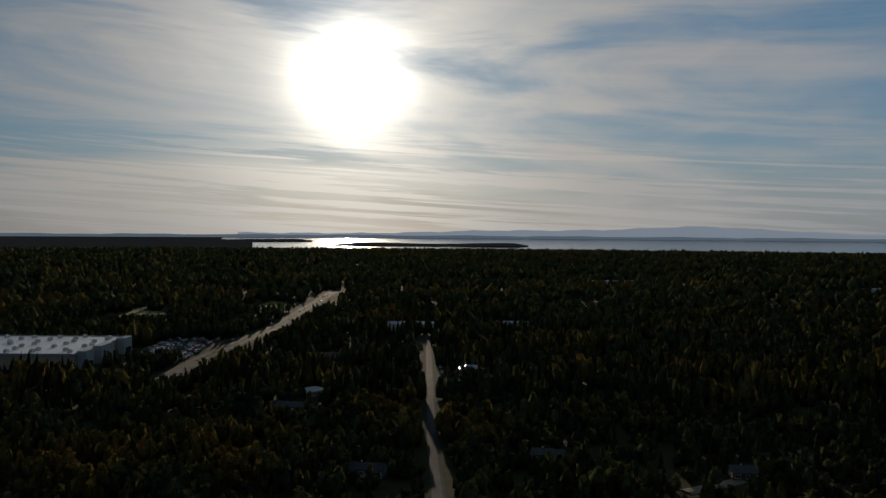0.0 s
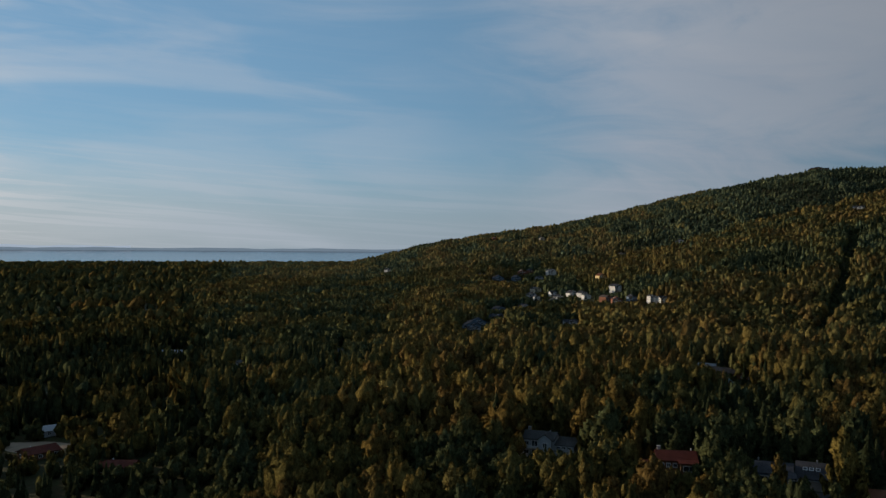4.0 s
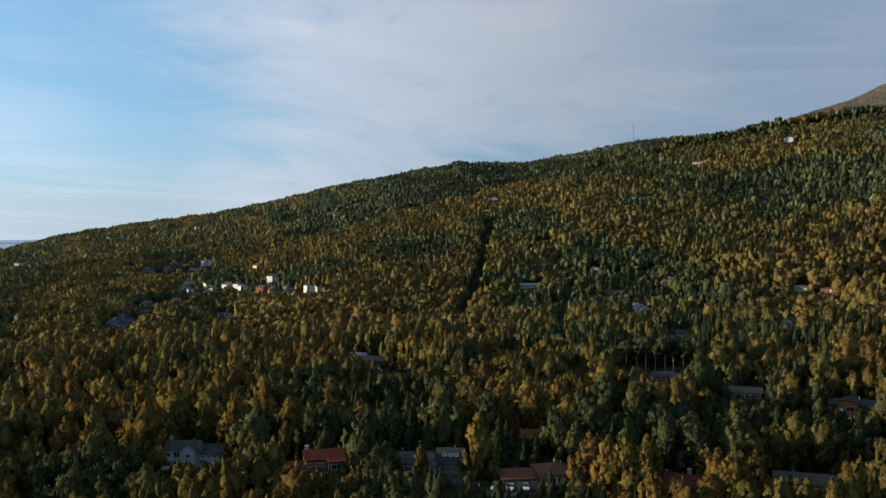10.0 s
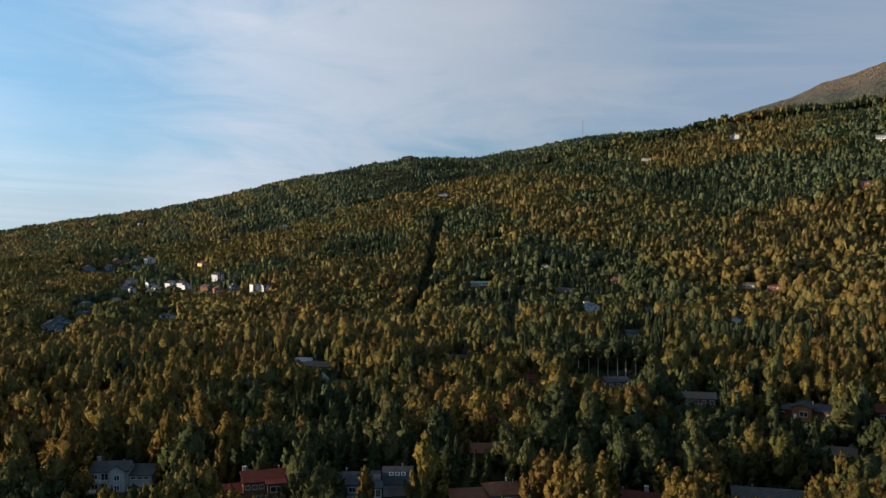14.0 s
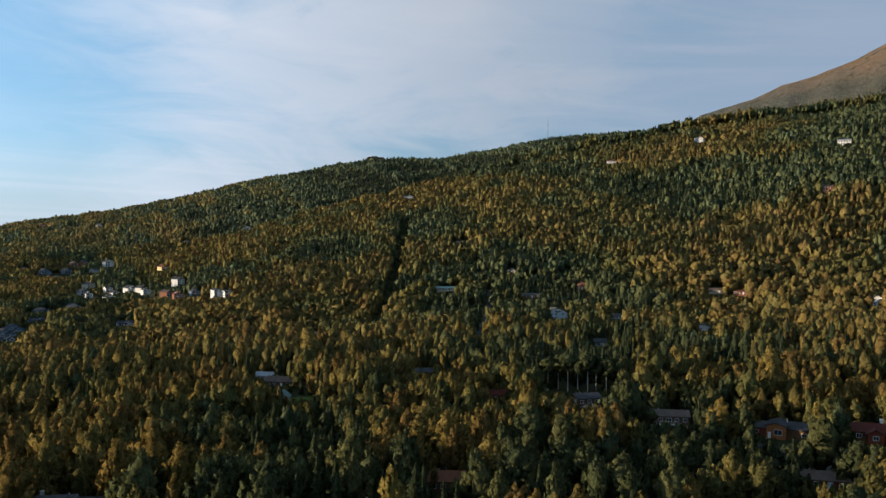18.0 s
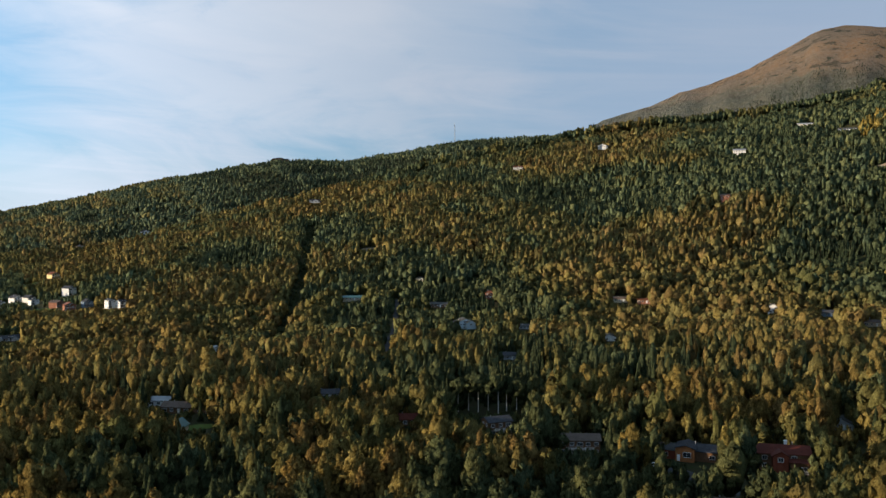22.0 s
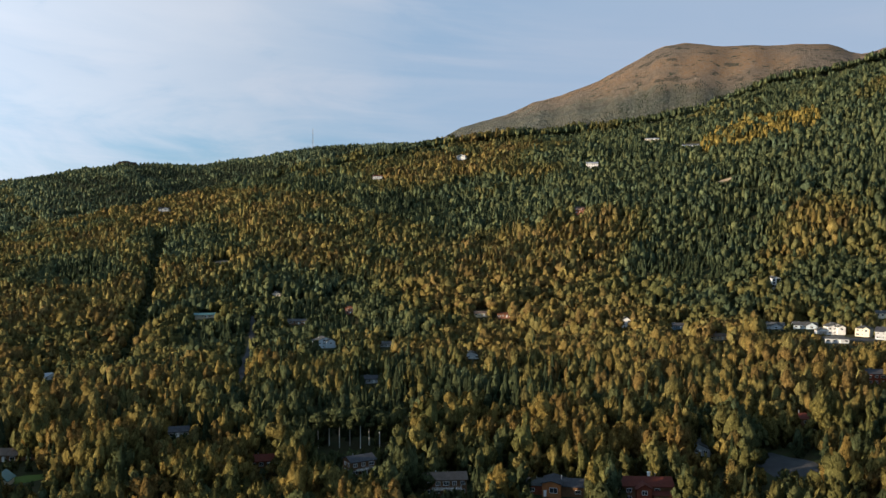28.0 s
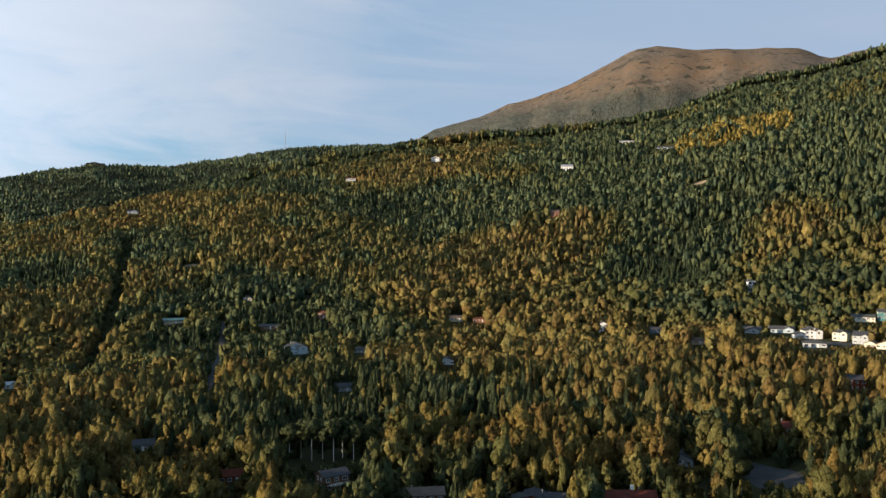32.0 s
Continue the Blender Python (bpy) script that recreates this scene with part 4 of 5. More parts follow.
def patch(name, x, y, rx, ry, turn, mat, label, category, lift=0.25, clear=True):
    """A level-edged piece of lawn, gravel or paving that follows the ground."""
    bm = bmesh.new()
    mid = bm.verts.new((x, y, float(terrain(x, y)) + lift))
    rings = []
    c, s = math.cos(radians(turn)), math.sin(radians(turn))
    for f in (0.35, 0.7, 1.0):
        row = []
        for i in range(20):
            a = 6.2832 * i / 20
            wob = 1 + 0.12 * math.sin(3 * a + x) + 0.07 * math.sin(5 * a + y)
            u, v = rx * f * wob * math.cos(a), ry * f * wob * math.sin(a)
            px, py = x + u * c - v * s, y + u * s + v * c
            row.append(bm.verts.new((px, py, float(terrain(px, py)) + lift * (1 if f < 1 else -0.6))))
        rings.append(row)
    for i in range(20):
        k = (i + 1) % 20
        bm.faces.new((mid, rings[0][i], rings[0][k]))
        for a, b in zip(rings, rings[1:]):
            bm.faces.new((a[i], b[i], b[k], a[k]))
    ob = part(name, bm, mat, None)
    LOW.append((x, y, 0.8 * (rx + ry) / 2, 0.3))
    if clear:
        step = min(rx, ry)
        n = max(1, int(max(rx, ry) / step))
        for i in range(-n + 1, n):
            u, v = (i * step, 0) if rx >= ry else (0, i * step)
            CLEAR.append((x + u * c - v * s, y + u * s + v * c, step))
    return tagged(ob, label, category, kind="structure")


strip("road_hillside", [(-218, 838), (-199, 760), (-176, 650), (-151, 545)], 6.0, ASPHALT, "straight grey asphalt lane climbing through the woods", lane=4.6)
CUT = [(-420, 1155, -336, 885, 6.5), (-336, 885, -274, 659, 6.0), (-274, 659, -245, 560, 3.5)]
LANES.extend(CUT)
HIGHWAY = [(-1150, -457), (-860, -381), (-700, -339), (-555, -306), (-490, -297), (-425, -285)]
strip("road_highway", HIGHWAY, 13, ASPHALT, "wide grey highway shining towards the sun", lane=10, open_above=9)
strip("road_median", HIGHWAY[:5], 2.5, LAWN, "narrow grass median between the lanes", "median", 0.6)
strip("road_straight", [(-668, -190), (-429, -123), (-325, -94), (-255, -73), (-150, -42)], 4.6, ASPHALT, "straight residential road through lowland trees", lane=4.2, open_above=3.5)
strip("road_gravel", [(-330, 45), (-300, 18), (-285, 2)], 6, GRAVEL, "pale gravel drive", lane=6)
strip("road_village", [(-1010, 1108), (-960, 1120), (-930, 1180)], 12, ASPHALT, "pale village street", lane=12)
strip("road_upper_village", [(-940, 1330), (-915, 1372)], 16, GRAVEL, "pale gravel lane above the village", lane=14)
strip("road_driveway", [(8, 336), (22, 318), (44, 300)], 7, ASPHALT, "dark driveway beside the cedar house", lane=7)
patch("pavement_yard", 103, 372, 12, 17, 10, ASPHALT, "grey paved turning yard among trees", "yard")
patch("pavement_carport", -71, 208, 9, 8, 20, ASPHALT, "dark driveway before the carport", "driveway")
patch("pavement_garage", -89, 211, 5, 8, 0, ASPHALT, "driveway before the garage", "driveway")
patch("lawn_shed", -182, 364, 9, 6, 20, LAWN, "bright green lawn", "lawn")
patch("lawn_village", -612, 843, 26, 9, -30, LAWN, "village lawn and pale drive", "lawn")
patch("lawn_village_upper", -800, 1075, 16, 7, -30, LAWN, "mown lawn beside a yellow house", "lawn")
patch("gravel_village", -985, 1112, 22, 9, -35, GRAVEL, "pale gravel clearing in the village", "clearing")
patch("clearing_hillside", 276, 1050, 20, 5, 0, GRAVEL, "tan bare clearing on the hillside", "clearing")
patch("clearing_middle", -299, 1016, 13, 6, 0, GRAVEL, "tan clearing with scattered logs", "clearing")
patch("street_row", 238, 632, 26, 9, -35, ASPHALT, "grey street before a row of bright houses", "street")
patch("gravel_yard", -372, 118, 20, 11, 20, GRAVEL, "pale gravel yard between houses", "yard")
patch("field_west", -725, -501, 60, 24, 20, LAWN, "open green field", "field")
patch("field_west_far", -900, -440, 50, 18, 20, LAWN, "open green field beside the highway", "field")


# ---- the store and its car park ----
def big_store():
    turn = -14.5
    x, y = -467, -402
    store = base("store", x, y, turn, "large flat-roofed store with pale roof and roof units", "store")
    bm = bmesh.new()
    box(bm, -44, 44, -45, 45, -2, 8.6)
    part("wall", bm, WALLS["tan"], store)
    bm = bmesh.new()
    box(bm, -44, 44, -45, 45, 8.6, 8.9)
    part("roof", bm, MEMBRANE, store, "pale flat roof membrane")
    for x0, x1, y0, y1 in ((-44.5, 44.5, -45.5, -45), (-44.5, 44.5, 45, 45.5), (-44.5, -44, -45, 45), (44, 44.5, -45, 45)):
        bm = bmesh.new()
        box(bm, x0, x1, y0, y1, 7.6, 9.6)
        part("parapet", bm, CONCRETE, store)
    g = random.Random(5)
    for i in range(7):
        for k in range(5):
            px, py = -36 + 12 * i + g.uniform(-3, 3), -36 + 18 * k + g.uniform(-3, 3)
            bm = bmesh.new()
            box(bm, px - 1.7, px + 1.7, py - 1.1, py + 1.1, 8.9, 10.6)
            box(bm, px - 0.8, px + 0.8, py - 0.8, py + 0.8, 10.6, 11.0)
            part("roof_unit", bm, STEEL, store)
    for px, w in ((-30, 14), (6, 20), (34, 12)):
        bm = bmesh.new()
        box(bm, px - w / 2, px + w / 2, 45.5, 51, -2, 10.6)
        part("entrance_block", bm, WALLS["grey"], store, "dark entrance block")
        bm = bmesh.new()
        box(bm, px - w / 3, px + w / 3, 51, 51.2, 0.1, 4.0)
        part("shopfront", bm, GLASS, store)
    c, s = math.cos(radians(-turn)), math.sin(radians(-turn))
    LOW.append((x, y, 60, 5))
    for u in (-32, 0, 32):
        for v in (-32, 0, 32):
            CLEAR.append((x + u * c - v * s, y + u * s + v * c, 26))


big_store()
patch("car_park", -532, -338, 66, 24, 15, ASPHALT, "asphalt car park with rows of parked cars", "car park")


def car_pattern(paint, label, name="car"):
    car = tagged(new(name), label, "car")
    bm = bmesh.new()
    side = [(-2.2, 0.35), (2.2, 0.35), (2.25, 0.75), (1.1, 0.95), (-2.1, 1.0), (-2.25, 0.7)]
    rows = [[bm.verts.new((x, y * (0.97 if z > 0.9 else 1.0), z)) for x, z in side] for y in (-0.9, 0.9)]
    bm.faces.new(rows[0])
    bm.faces.new(rows[1][::-1])
    for i in range(6):
        k = (i + 1) % 6
        bm.faces.new((rows[0][i], rows[0][k], rows[1][k], rows[1][i]))
    part("body", bm, paint, car)
    bm = bmesh.new()
    lo = [bm.verts.new(p) for p in ((-1.95, -0.84, 0.98), (1.05, -0.84, 0.94), (1.05, 0.84, 0.94), (-1.95, 0.84, 0.98))]
    hi = [bm.verts.new(p) for p in ((-1.6, -0.68, 1.5), (0.25, -0.68, 1.5), (0.25, 0.68, 1.5), (-1.6, 0.68, 1.5))]
    for i in range(4):
        k = (i + 1) % 4
        bm.faces.new((lo[i], lo[k], hi[k], hi[i]))
    bm.faces.new(hi)
    part("window_band", bm, GLASS, car)
    bm = bmesh.new()
    box(bm, -1.62, 0.27, -0.7, 0.7, 1.5, 1.56)
    part("roof", bm, paint, car)
    for x in (-1.35, 1.4):
        for y in (-0.85, 0.85):
            bm = bmesh.new()
            rod(bm, (x, y - 0.1, 0.33), (x, y + 0.1, 0.33), 0.33, 10)
            part("wheel", bm, TYRE, car)
    return car


LABELS = ("white parked car", "silver parked car", "dark parked car", "red parked car", "blue parked car")
patterns = []
for k, paint in enumerate(PAINTS):
    patterns.append(car_pattern(paint, f"{LABELS[k]} in the store's asphalt car park"))
used = set()


def park(k, x, y, heading, label="", group="cars in the store car park"):
    m = pose(x, y, float(terrain(x, y)) + 0.42, 0, 0, 90 - heading)
    if k not in used:
        used.add(k)
        patterns[k].matrix_world = m
        car = patterns[k]
    else:
        car = copy_thing(patterns[k], m)
    return tagged(car, label, "car", group)


g = random.Random(3)
for row in range(7):
    for i in range(15):
        if g.random() < 0.22:
            continue
        u, v = -50 + 6.6 * i + g.uniform(-0.3, 0.3), -18 + 6.0 * row
        c, s = math.cos(radians(15)), math.sin(radians(15))
        park(g.choice((0, 0, 1, 1, 2, 2, 3, 4)), -532 + u * c - v * s, -338 + u * s + v * c, -15 + g.choice((0, 180)))
for x, y, hd, k in ((-74.3, 209.0, 172, 0), (-70.4, 209.3, 170, 0), (-66.8, 210.6, 160, 0)):
    park(k, x, y, hd, "white car parked before the open carport", "cars before the carport")
park(0, 3, 335, 120, "white car parked beside the cedar house", "cars at houses")
park(0, 20, 281, 95, "white pickup-sized car beside a red house", "cars at houses")
for i, (f, off) in enumerate(((0.05, 6), (0.1, 6.3), (0.2, 6), (0.31, 6.2), (0.36, 6.4), (0.41, 6.0), (0.46, 6.3), (0.51, 6.1), (0.62, -6), (0.8, -6.2), (0.9, 6))):
    x, y = -668 + 400 * f, -190 + 113 * f
    park((1, 0, 1, 2, 0)[i % 5], x - 0.27 * off, y + 0.96 * off, 254 if off > 0 else 74, "car parked along the straight road", "cars along the road")
for i in range(9):
    f = i / 9
    park((0, 1, 2, 1)[i % 4], -1000 + 540 * f, -415 + 118 * f + (4.5 if i % 2 else -4.5), 254 if i % 2 else 74, "car standing on the wide highway", "cars on the highway")


def road_end_hall():
    x, y = -708, -217
    h = base("hall", x, y, towards(x, y, 0), "long white hall with a shining metal roof", "hall")
    block(h, 46, 16, 5, "white", "metal", "side", pitch=0.22)
    fenestrate(h, 44, 16, 1, gap=6, sides=False)
    front_door(h, 0, -8)
    CLEAR.extend([(x, y, 20), (x + 12, y - 12, 14), (x - 12, y + 12, 14), (x + 22, y + 6, 16)])


road_end_hall()


def street_lamp(x, y, heading, label):
    lamp = base("street_lamp", x, y, heading, label, "street lamp", "lamps along the highway")
    bm = bmesh.new()
    prism(bm, ring(0.16, 6), 0, 11, 0.6)
    part("pole", bm, STEEL, lamp)
    bm = bmesh.new()
    rod(bm, (0, 0, 10.8), (2.4, 0, 11.2), 0.07)
    part("arm", bm, STEEL, lamp)
    bm = bmesh.new()
    box(bm, 2.2, 3.1, -0.16, 0.16, 11.12, 11.3)
    part("lantern", bm, CONCRETE, lamp)


for i in range(9):
    f = i / 8
    street_lamp(-1000 + 560 * f, -398 + 122 * f, 15, "tall steel lamp beside the highway")


# ---- water and distance ----
def arc_sheet(name, a0, a1, low, high, z_low, z_high, mat, label, category, ripple=None):
    bm = bmesh.new()
    n, m = 90, 8
    grid = []
    for i in range(n + 1):
        a = radians(a0 + (a1 - a0) * i / n)
        row = []
        for k in range(m + 1):
            f = k / m
            r = low + (high - low) * f
            z = z_low + (z_high - z_low) * f
            if ripple:
                z += ripple(a0 + (a1 - a0) * i / n) * f
            row.append(bm.verts.new((r * math.sin(a), r * math.cos(a), z)))
        grid.append(row)
    for a, b in zip(grid, grid[1:]):
        for k in range(m):
            bm.faces.new((a[k], a[k + 1], b[k + 1], b[k]))
    return tagged(part(name, bm, mat, None), label, category, kind="structure")


arc_sheet("water", -119, -40, 3500, 4880, -19.5, 30.0, SEA, "calm grey sea inlet beyond the lowland", "sea")
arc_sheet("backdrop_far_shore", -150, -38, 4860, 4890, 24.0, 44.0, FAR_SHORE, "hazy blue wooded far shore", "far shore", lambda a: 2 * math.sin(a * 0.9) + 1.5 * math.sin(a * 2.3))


def headland(a0, a1, r0, r1, tall, label):
    bm = bmesh.new()
    n, m = 40, 6
    grid = []
    for i in range(n + 1):
        f = i / n
        a = radians(a0 + (a1 - a0) * f)
        swell = min(1, 8 * f, 14 * (1 - f)) * (0.8 + 0.2 * math.sin(9 * f))
        row = []
        for k in range(m + 1):
            u = k / m
            r = r0 + (r1 - r0) * u
            zsea = -19.5 + 49.5 * (r - 3500) / 1380
            row.append(bm.verts.new((r * math.sin(a), r * math.cos(a), zsea - 1.5 + (tall + 1.5) * swell * math.sin(math.pi * min(1, u * 1.2 + 0.05)) ** 0.5)))
        grid.append(row)
    for a, b in zip(grid, grid[1:]):
        for k in range(m):
            bm.faces.new((a[k], a[k + 1], b[k + 1], b[k]))
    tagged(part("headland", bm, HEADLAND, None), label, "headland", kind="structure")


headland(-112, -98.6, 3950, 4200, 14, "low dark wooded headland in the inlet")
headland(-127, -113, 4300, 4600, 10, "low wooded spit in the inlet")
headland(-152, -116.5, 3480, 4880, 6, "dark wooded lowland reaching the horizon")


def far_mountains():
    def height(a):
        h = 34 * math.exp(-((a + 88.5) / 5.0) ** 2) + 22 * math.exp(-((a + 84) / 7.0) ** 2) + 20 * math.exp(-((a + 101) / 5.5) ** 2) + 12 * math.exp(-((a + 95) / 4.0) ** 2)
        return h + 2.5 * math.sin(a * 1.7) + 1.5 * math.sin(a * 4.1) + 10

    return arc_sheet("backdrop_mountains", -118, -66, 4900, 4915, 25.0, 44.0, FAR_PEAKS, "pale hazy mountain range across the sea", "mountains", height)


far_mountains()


# ---- forest ----
rng = np.random.default_rng(7)


def unit(v):
    return v / np.maximum(np.linalg.norm(v, axis=-1, keepdims=True), 1e-9)


def crown_way(p):
    """Outward direction at a place in a crown of height 1."""
    return unit(p * (27.0, 27.0, 0.0) + (p - (0, 0, 0.50)) * (0, 0, 7.0))


def leaves(count, size, lobes, seed):
    """Sprays of leaves on the outside of the lobes, facing mostly outward: quads and their soft normals."""
    g = np.random.default_rng(seed)
    area = lobes[:, 3] * (lobes[:, 4] + 0.03)
    pick = g.choice(len(lobes), count, p=area / area.sum())
    d = unit(g.normal(size=(count, 3)))
    d[:, 2] = np.where(d[:, 2] < -0.35, -d[:, 2], d[:, 2])
    c = lobes[pick, :3] + d * lobes[pick][:, [3, 3, 4]] * (0.90 + 0.36 * g.random((count, 1)))
    facing = unit(d + 0.5 * g.normal(size=(count, 3)))
    u = unit(np.cross(facing, g.normal(size=(count, 3))))
    w = np.cross(facing, u)
    s = size * (0.55 + 0.8 * g.random((count, 1)))
    quads = np.stack([c - u * s, c - w * s * 0.7, c + u * s * 0.9, c + w * s * 0.8], 1)
    turned = np.where((np.cross(quads[:, 1] - quads[:, 0], quads[:, 2] - quads[:, 0]) * facing).sum(1)[:, None, None] < 0, quads[:, ::-1], quads)
    soft = unit(0.7 * d + 0.5 * crown_way(c) + 0.5 * facing + 0.25 * g.normal(size=(count, 3)))
    return turned, np.repeat(soft[:, None], 4, 1), np.zeros(count)


def column(x, y, z0, z1, radius, profile, sides, g, rough=0.16, round_=0.75, out=(0.0, 0.0), closed=1.0, crown=0.0):
    """A closed uneven spindle: rings of the given relative radii, drifting outwards as it rises."""
    n = len(profile)
    rows = []
    for k, p in enumerate(profile):
        f = k / (n - 1)
        a = np.arange(sides) * 2 * math.pi / sides + g.uniform(0, 6.28 / sides) * 0.5 + 0.4 * k
        rr = radius * p * (1 + rough * g.normal(size=sides))
        rows.append(np.stack([x + out[0] * f + rr * np.cos(a), y + out[1] * f + rr * np.sin(a), z0 + (z1 - z0) * f + 0.10 * (z1 - z0) * rough * 4 * g.normal(size=sides)], 1))
    quads = np.array([(lo[i], lo[(i + 1) % sides], hi[(i + 1) % sides], hi[i]) for lo, hi in zip(rows, rows[1:]) for i in range(sides)])
    mid = np.array((x + out[0] * 0.5, y + out[1] * 0.5, z0 + (z1 - z0) * 0.42))
    way = unit((quads - mid) * np.array((1 / radius, 1 / radius, round_ / (0.5 * (z1 - z0)))))
    if crown:
        way = unit(way + crown * crown_way(quads))
    return quads, unit(way + 0.16 * g.normal(size=quads.shape)), np.full(len(quads), closed)


def crown_lobes(seed, count, wide=0.20, size=0.062, low=0.20):
    """Places of the leafy tufts that make up a birch crown, several tops at uneven heights: x, y, z, radius, half height."""
    g = np.random.default_rng(seed)
    tops = [(wide * 0.62 * math.cos(a + g.random()), wide * 0.62 * math.sin(a + g.random()), 0.74 + 0.20 * g.random()) for a in (0.3, 2.4, 4.5)] + [(0, 0, 1.0)]
    out = []
    for k in range(count):
        tx, ty, tz = tops[k % 4]
        f = (k // 4 + 0.6 * g.random()) / (count / 4)
        h = low + (tz - low - 0.04) * f
        spread = wide * 0.62 * max(0.08, math.sin(math.pi * min(1, 0.22 + 0.80 * f))) ** 0.8
        a = 2.4 * k + 0.9 * g.random()
        s = size * (1.12 - 0.50 * f) * g.uniform(0.8, 1.25)
        out.append((tx * (1 - 0.35 * f) + spread * math.cos(a), ty * (1 - 0.35 * f) + spread * math.sin(a), h, s, s * g.uniform(1.3, 2.1)))
    return np.array(out)


def birch_crown(seed, tufts, sprays, spray_size, wide=0.20, size=0.062, sides=4, rings=(0.45, 1.0, 0.35), low=0.20, heart=True, ragged=0.07):
    g = np.random.default_rng(seed)
    lobes = crown_lobes(seed, tufts, wide, size, low)
    pieces = []
    if heart:
        pieces.append(column(0, 0, low - 0.03, 0.86, wide * 0.66, (0.35, 0.95, 0.95, 0.30), 5, g, 0.14, crown=0.5))
    for x, y, h, r, t in lobes:
        pieces.append(column(x, y, h - t, min(h + t, 1.06), r, rings, sides, g, 0.22, out=(0.25 * x, 0.25 * y), closed=ragged, crown=1.1))
    if sprays:
        pieces.append(leaves(sprays, spray_size, lobes, seed + 900))
    return joined(*pieces)


def spruce_crown(seed, tiers, sides, wide=0.125, droop=0.5, ragged=0.09):
    """Skirts of drooping branches one above the other round a thin pointed top."""
    g = np.random.default_rng(seed)
    quads, soft = [], []
    for k in range(tiers):
        f = k / tiers
        z = 0.07 + 0.90 * f
        step = 0.93 / tiers
        r = wide * (1 - f) ** 0.85 * g.uniform(0.82, 1.18) + 0.012
        a = np.arange(sides) * 2 * math.pi / sides + g.random() * 6.28
        rim = r * (1 + 0.30 * g.normal(size=sides)).clip(0.5, 1.6)
        lo = np.stack([rim * np.cos(a), rim * np.sin(a), z - droop * step * (0.6 + 0.8 * g.random(sides))], 1)
        up = r * (0.30 if k < tiers - 1 else 0.02)
        hi = np.stack([up * np.cos(a), up * np.sin(a), np.full(sides, min(1.0, z + step * 1.25))], 1)
        for i in range(sides):
            j = (i + 1) % sides
            quads.append((lo[i], lo[j], hi[j], hi[i]))
            mid = unit(lo[i] * (1, 1, 0) + lo[j] * (1, 1, 0))
            soft.append([unit(mid + (0, 0, 0.45) + 0.22 * g.normal(size=3)) for _ in range(4)])
    return np.array(quads), np.array(soft), np.full(len(quads), ragged)


def stems(seed, count, sides, profile, wide=0.15, thin=0.085, pointed=False):
    """A few slim crowns of one far-off clump, of uneven height."""
    g = np.random.default_rng(seed)
    pieces = []
    for k in range(count):
        a = 6.28 * k / count + g.random()
        d = wide * g.uniform(0.75, 1.2) if count > 1 else 0.0
        top = g.uniform(0.82, 1.0) if k else 1.0
        r = thin * g.uniform(0.8, 1.25)
        pieces.append(column(d * math.cos(a), d * math.sin(a), 0.02, top, r, profile, sides, g, 0.24, 0.75, out=(0.3 * r * g.normal(), 0.3 * r * g.normal()), closed=0.12))
    return joined(*pieces)


def stem(sides, radius, top):
    a = np.arange(sides) * 2 * math.pi / sides
    lo = np.stack([radius * np.cos(a), radius * np.sin(a), 0 * a - 0.04], 1)
    hi = np.stack([radius * 0.55 * np.cos(a), radius * 0.55 * np.sin(a), 0 * a + top], 1)
    quads = np.array([(lo[i], lo[(i + 1) % sides], hi[(i + 1) % sides], hi[i]) for i in range(sides)])
    return quads, unit(quads * (1, 1, 0)), np.ones(sides)


def joined(*pieces):
    return tuple(np.concatenate([p[k] for p in pieces]) for k in range(3))


def soup(name, groups, mat):
    """One mesh from many copies of patterns of quads. groups: (pattern, places, heights, turns, widths, tints)."""
    vs, ns, cs = [], [], []
    for (shape, soft, closed), at, tall, turn, wide, tint in groups:
        if len(at) == 0:
            continue
        flat, out = shape.reshape(-1, 3), soft.reshape(-1, 3)
        co, si = np.cos(turn)[:, None], np.sin(turn)[:, None]
        x = (flat[None, :, 0] * co - flat[None, :, 1] * si) * (tall * wide)[:, None] + at[:, None, 0]
        y = (flat[None, :, 0] * si + flat[None, :, 1] * co) * (tall * wide)[:, None] + at[:, None, 1]
        z = flat[None, :, 2] * tall[:, None] + at[:, None, 2]
        vs.append(np.stack([x, y, z], -1).reshape(-1, 3).astype(np.float32))
        ns.append(np.stack([out[None, :, 0] * co - out[None, :, 1] * si, out[None, :, 0] * si + out[None, :, 1] * co, out[None, :, 2] + 0 * co], -1).reshape(-1, 3).astype(np.float32))
        cs.append(np.column_stack([np.repeat(tint, len(flat), 0), np.tile(np.repeat(closed, 4), len(at))]).astype(np.float32))
    v, soft, col = np.concatenate(vs), np.concatenate(ns), np.concatenate(cs)
    me = bpy.data.meshes.new(name)
    me.vertices.add(len(v))
    me.vertices.foreach_set("co", v.ravel())
    me.loops.add(len(v))
    me.loops.foreach_set("vertex_index", np.arange(len(v), dtype=np.int32))
    me.polygons.add(len(v) // 4)
    me.polygons.foreach_set("loop_start", np.arange(0, len(v), 4, dtype=np.int32))
    me.polygons.foreach_set("use_smooth", np.ones(len(v) // 4, bool))
    me.update(calc_edges=True)
    at = me.attributes.new("tint", "FLOAT_COLOR", "POINT")
    at.data.foreach_set("color", col.ravel())
    at = me.attributes.new("custom_normal", "FLOAT_VECTOR", "POINT")
    at.data.foreach_set("vector", soft.ravel())
    me.materials.append(mat)
    return me


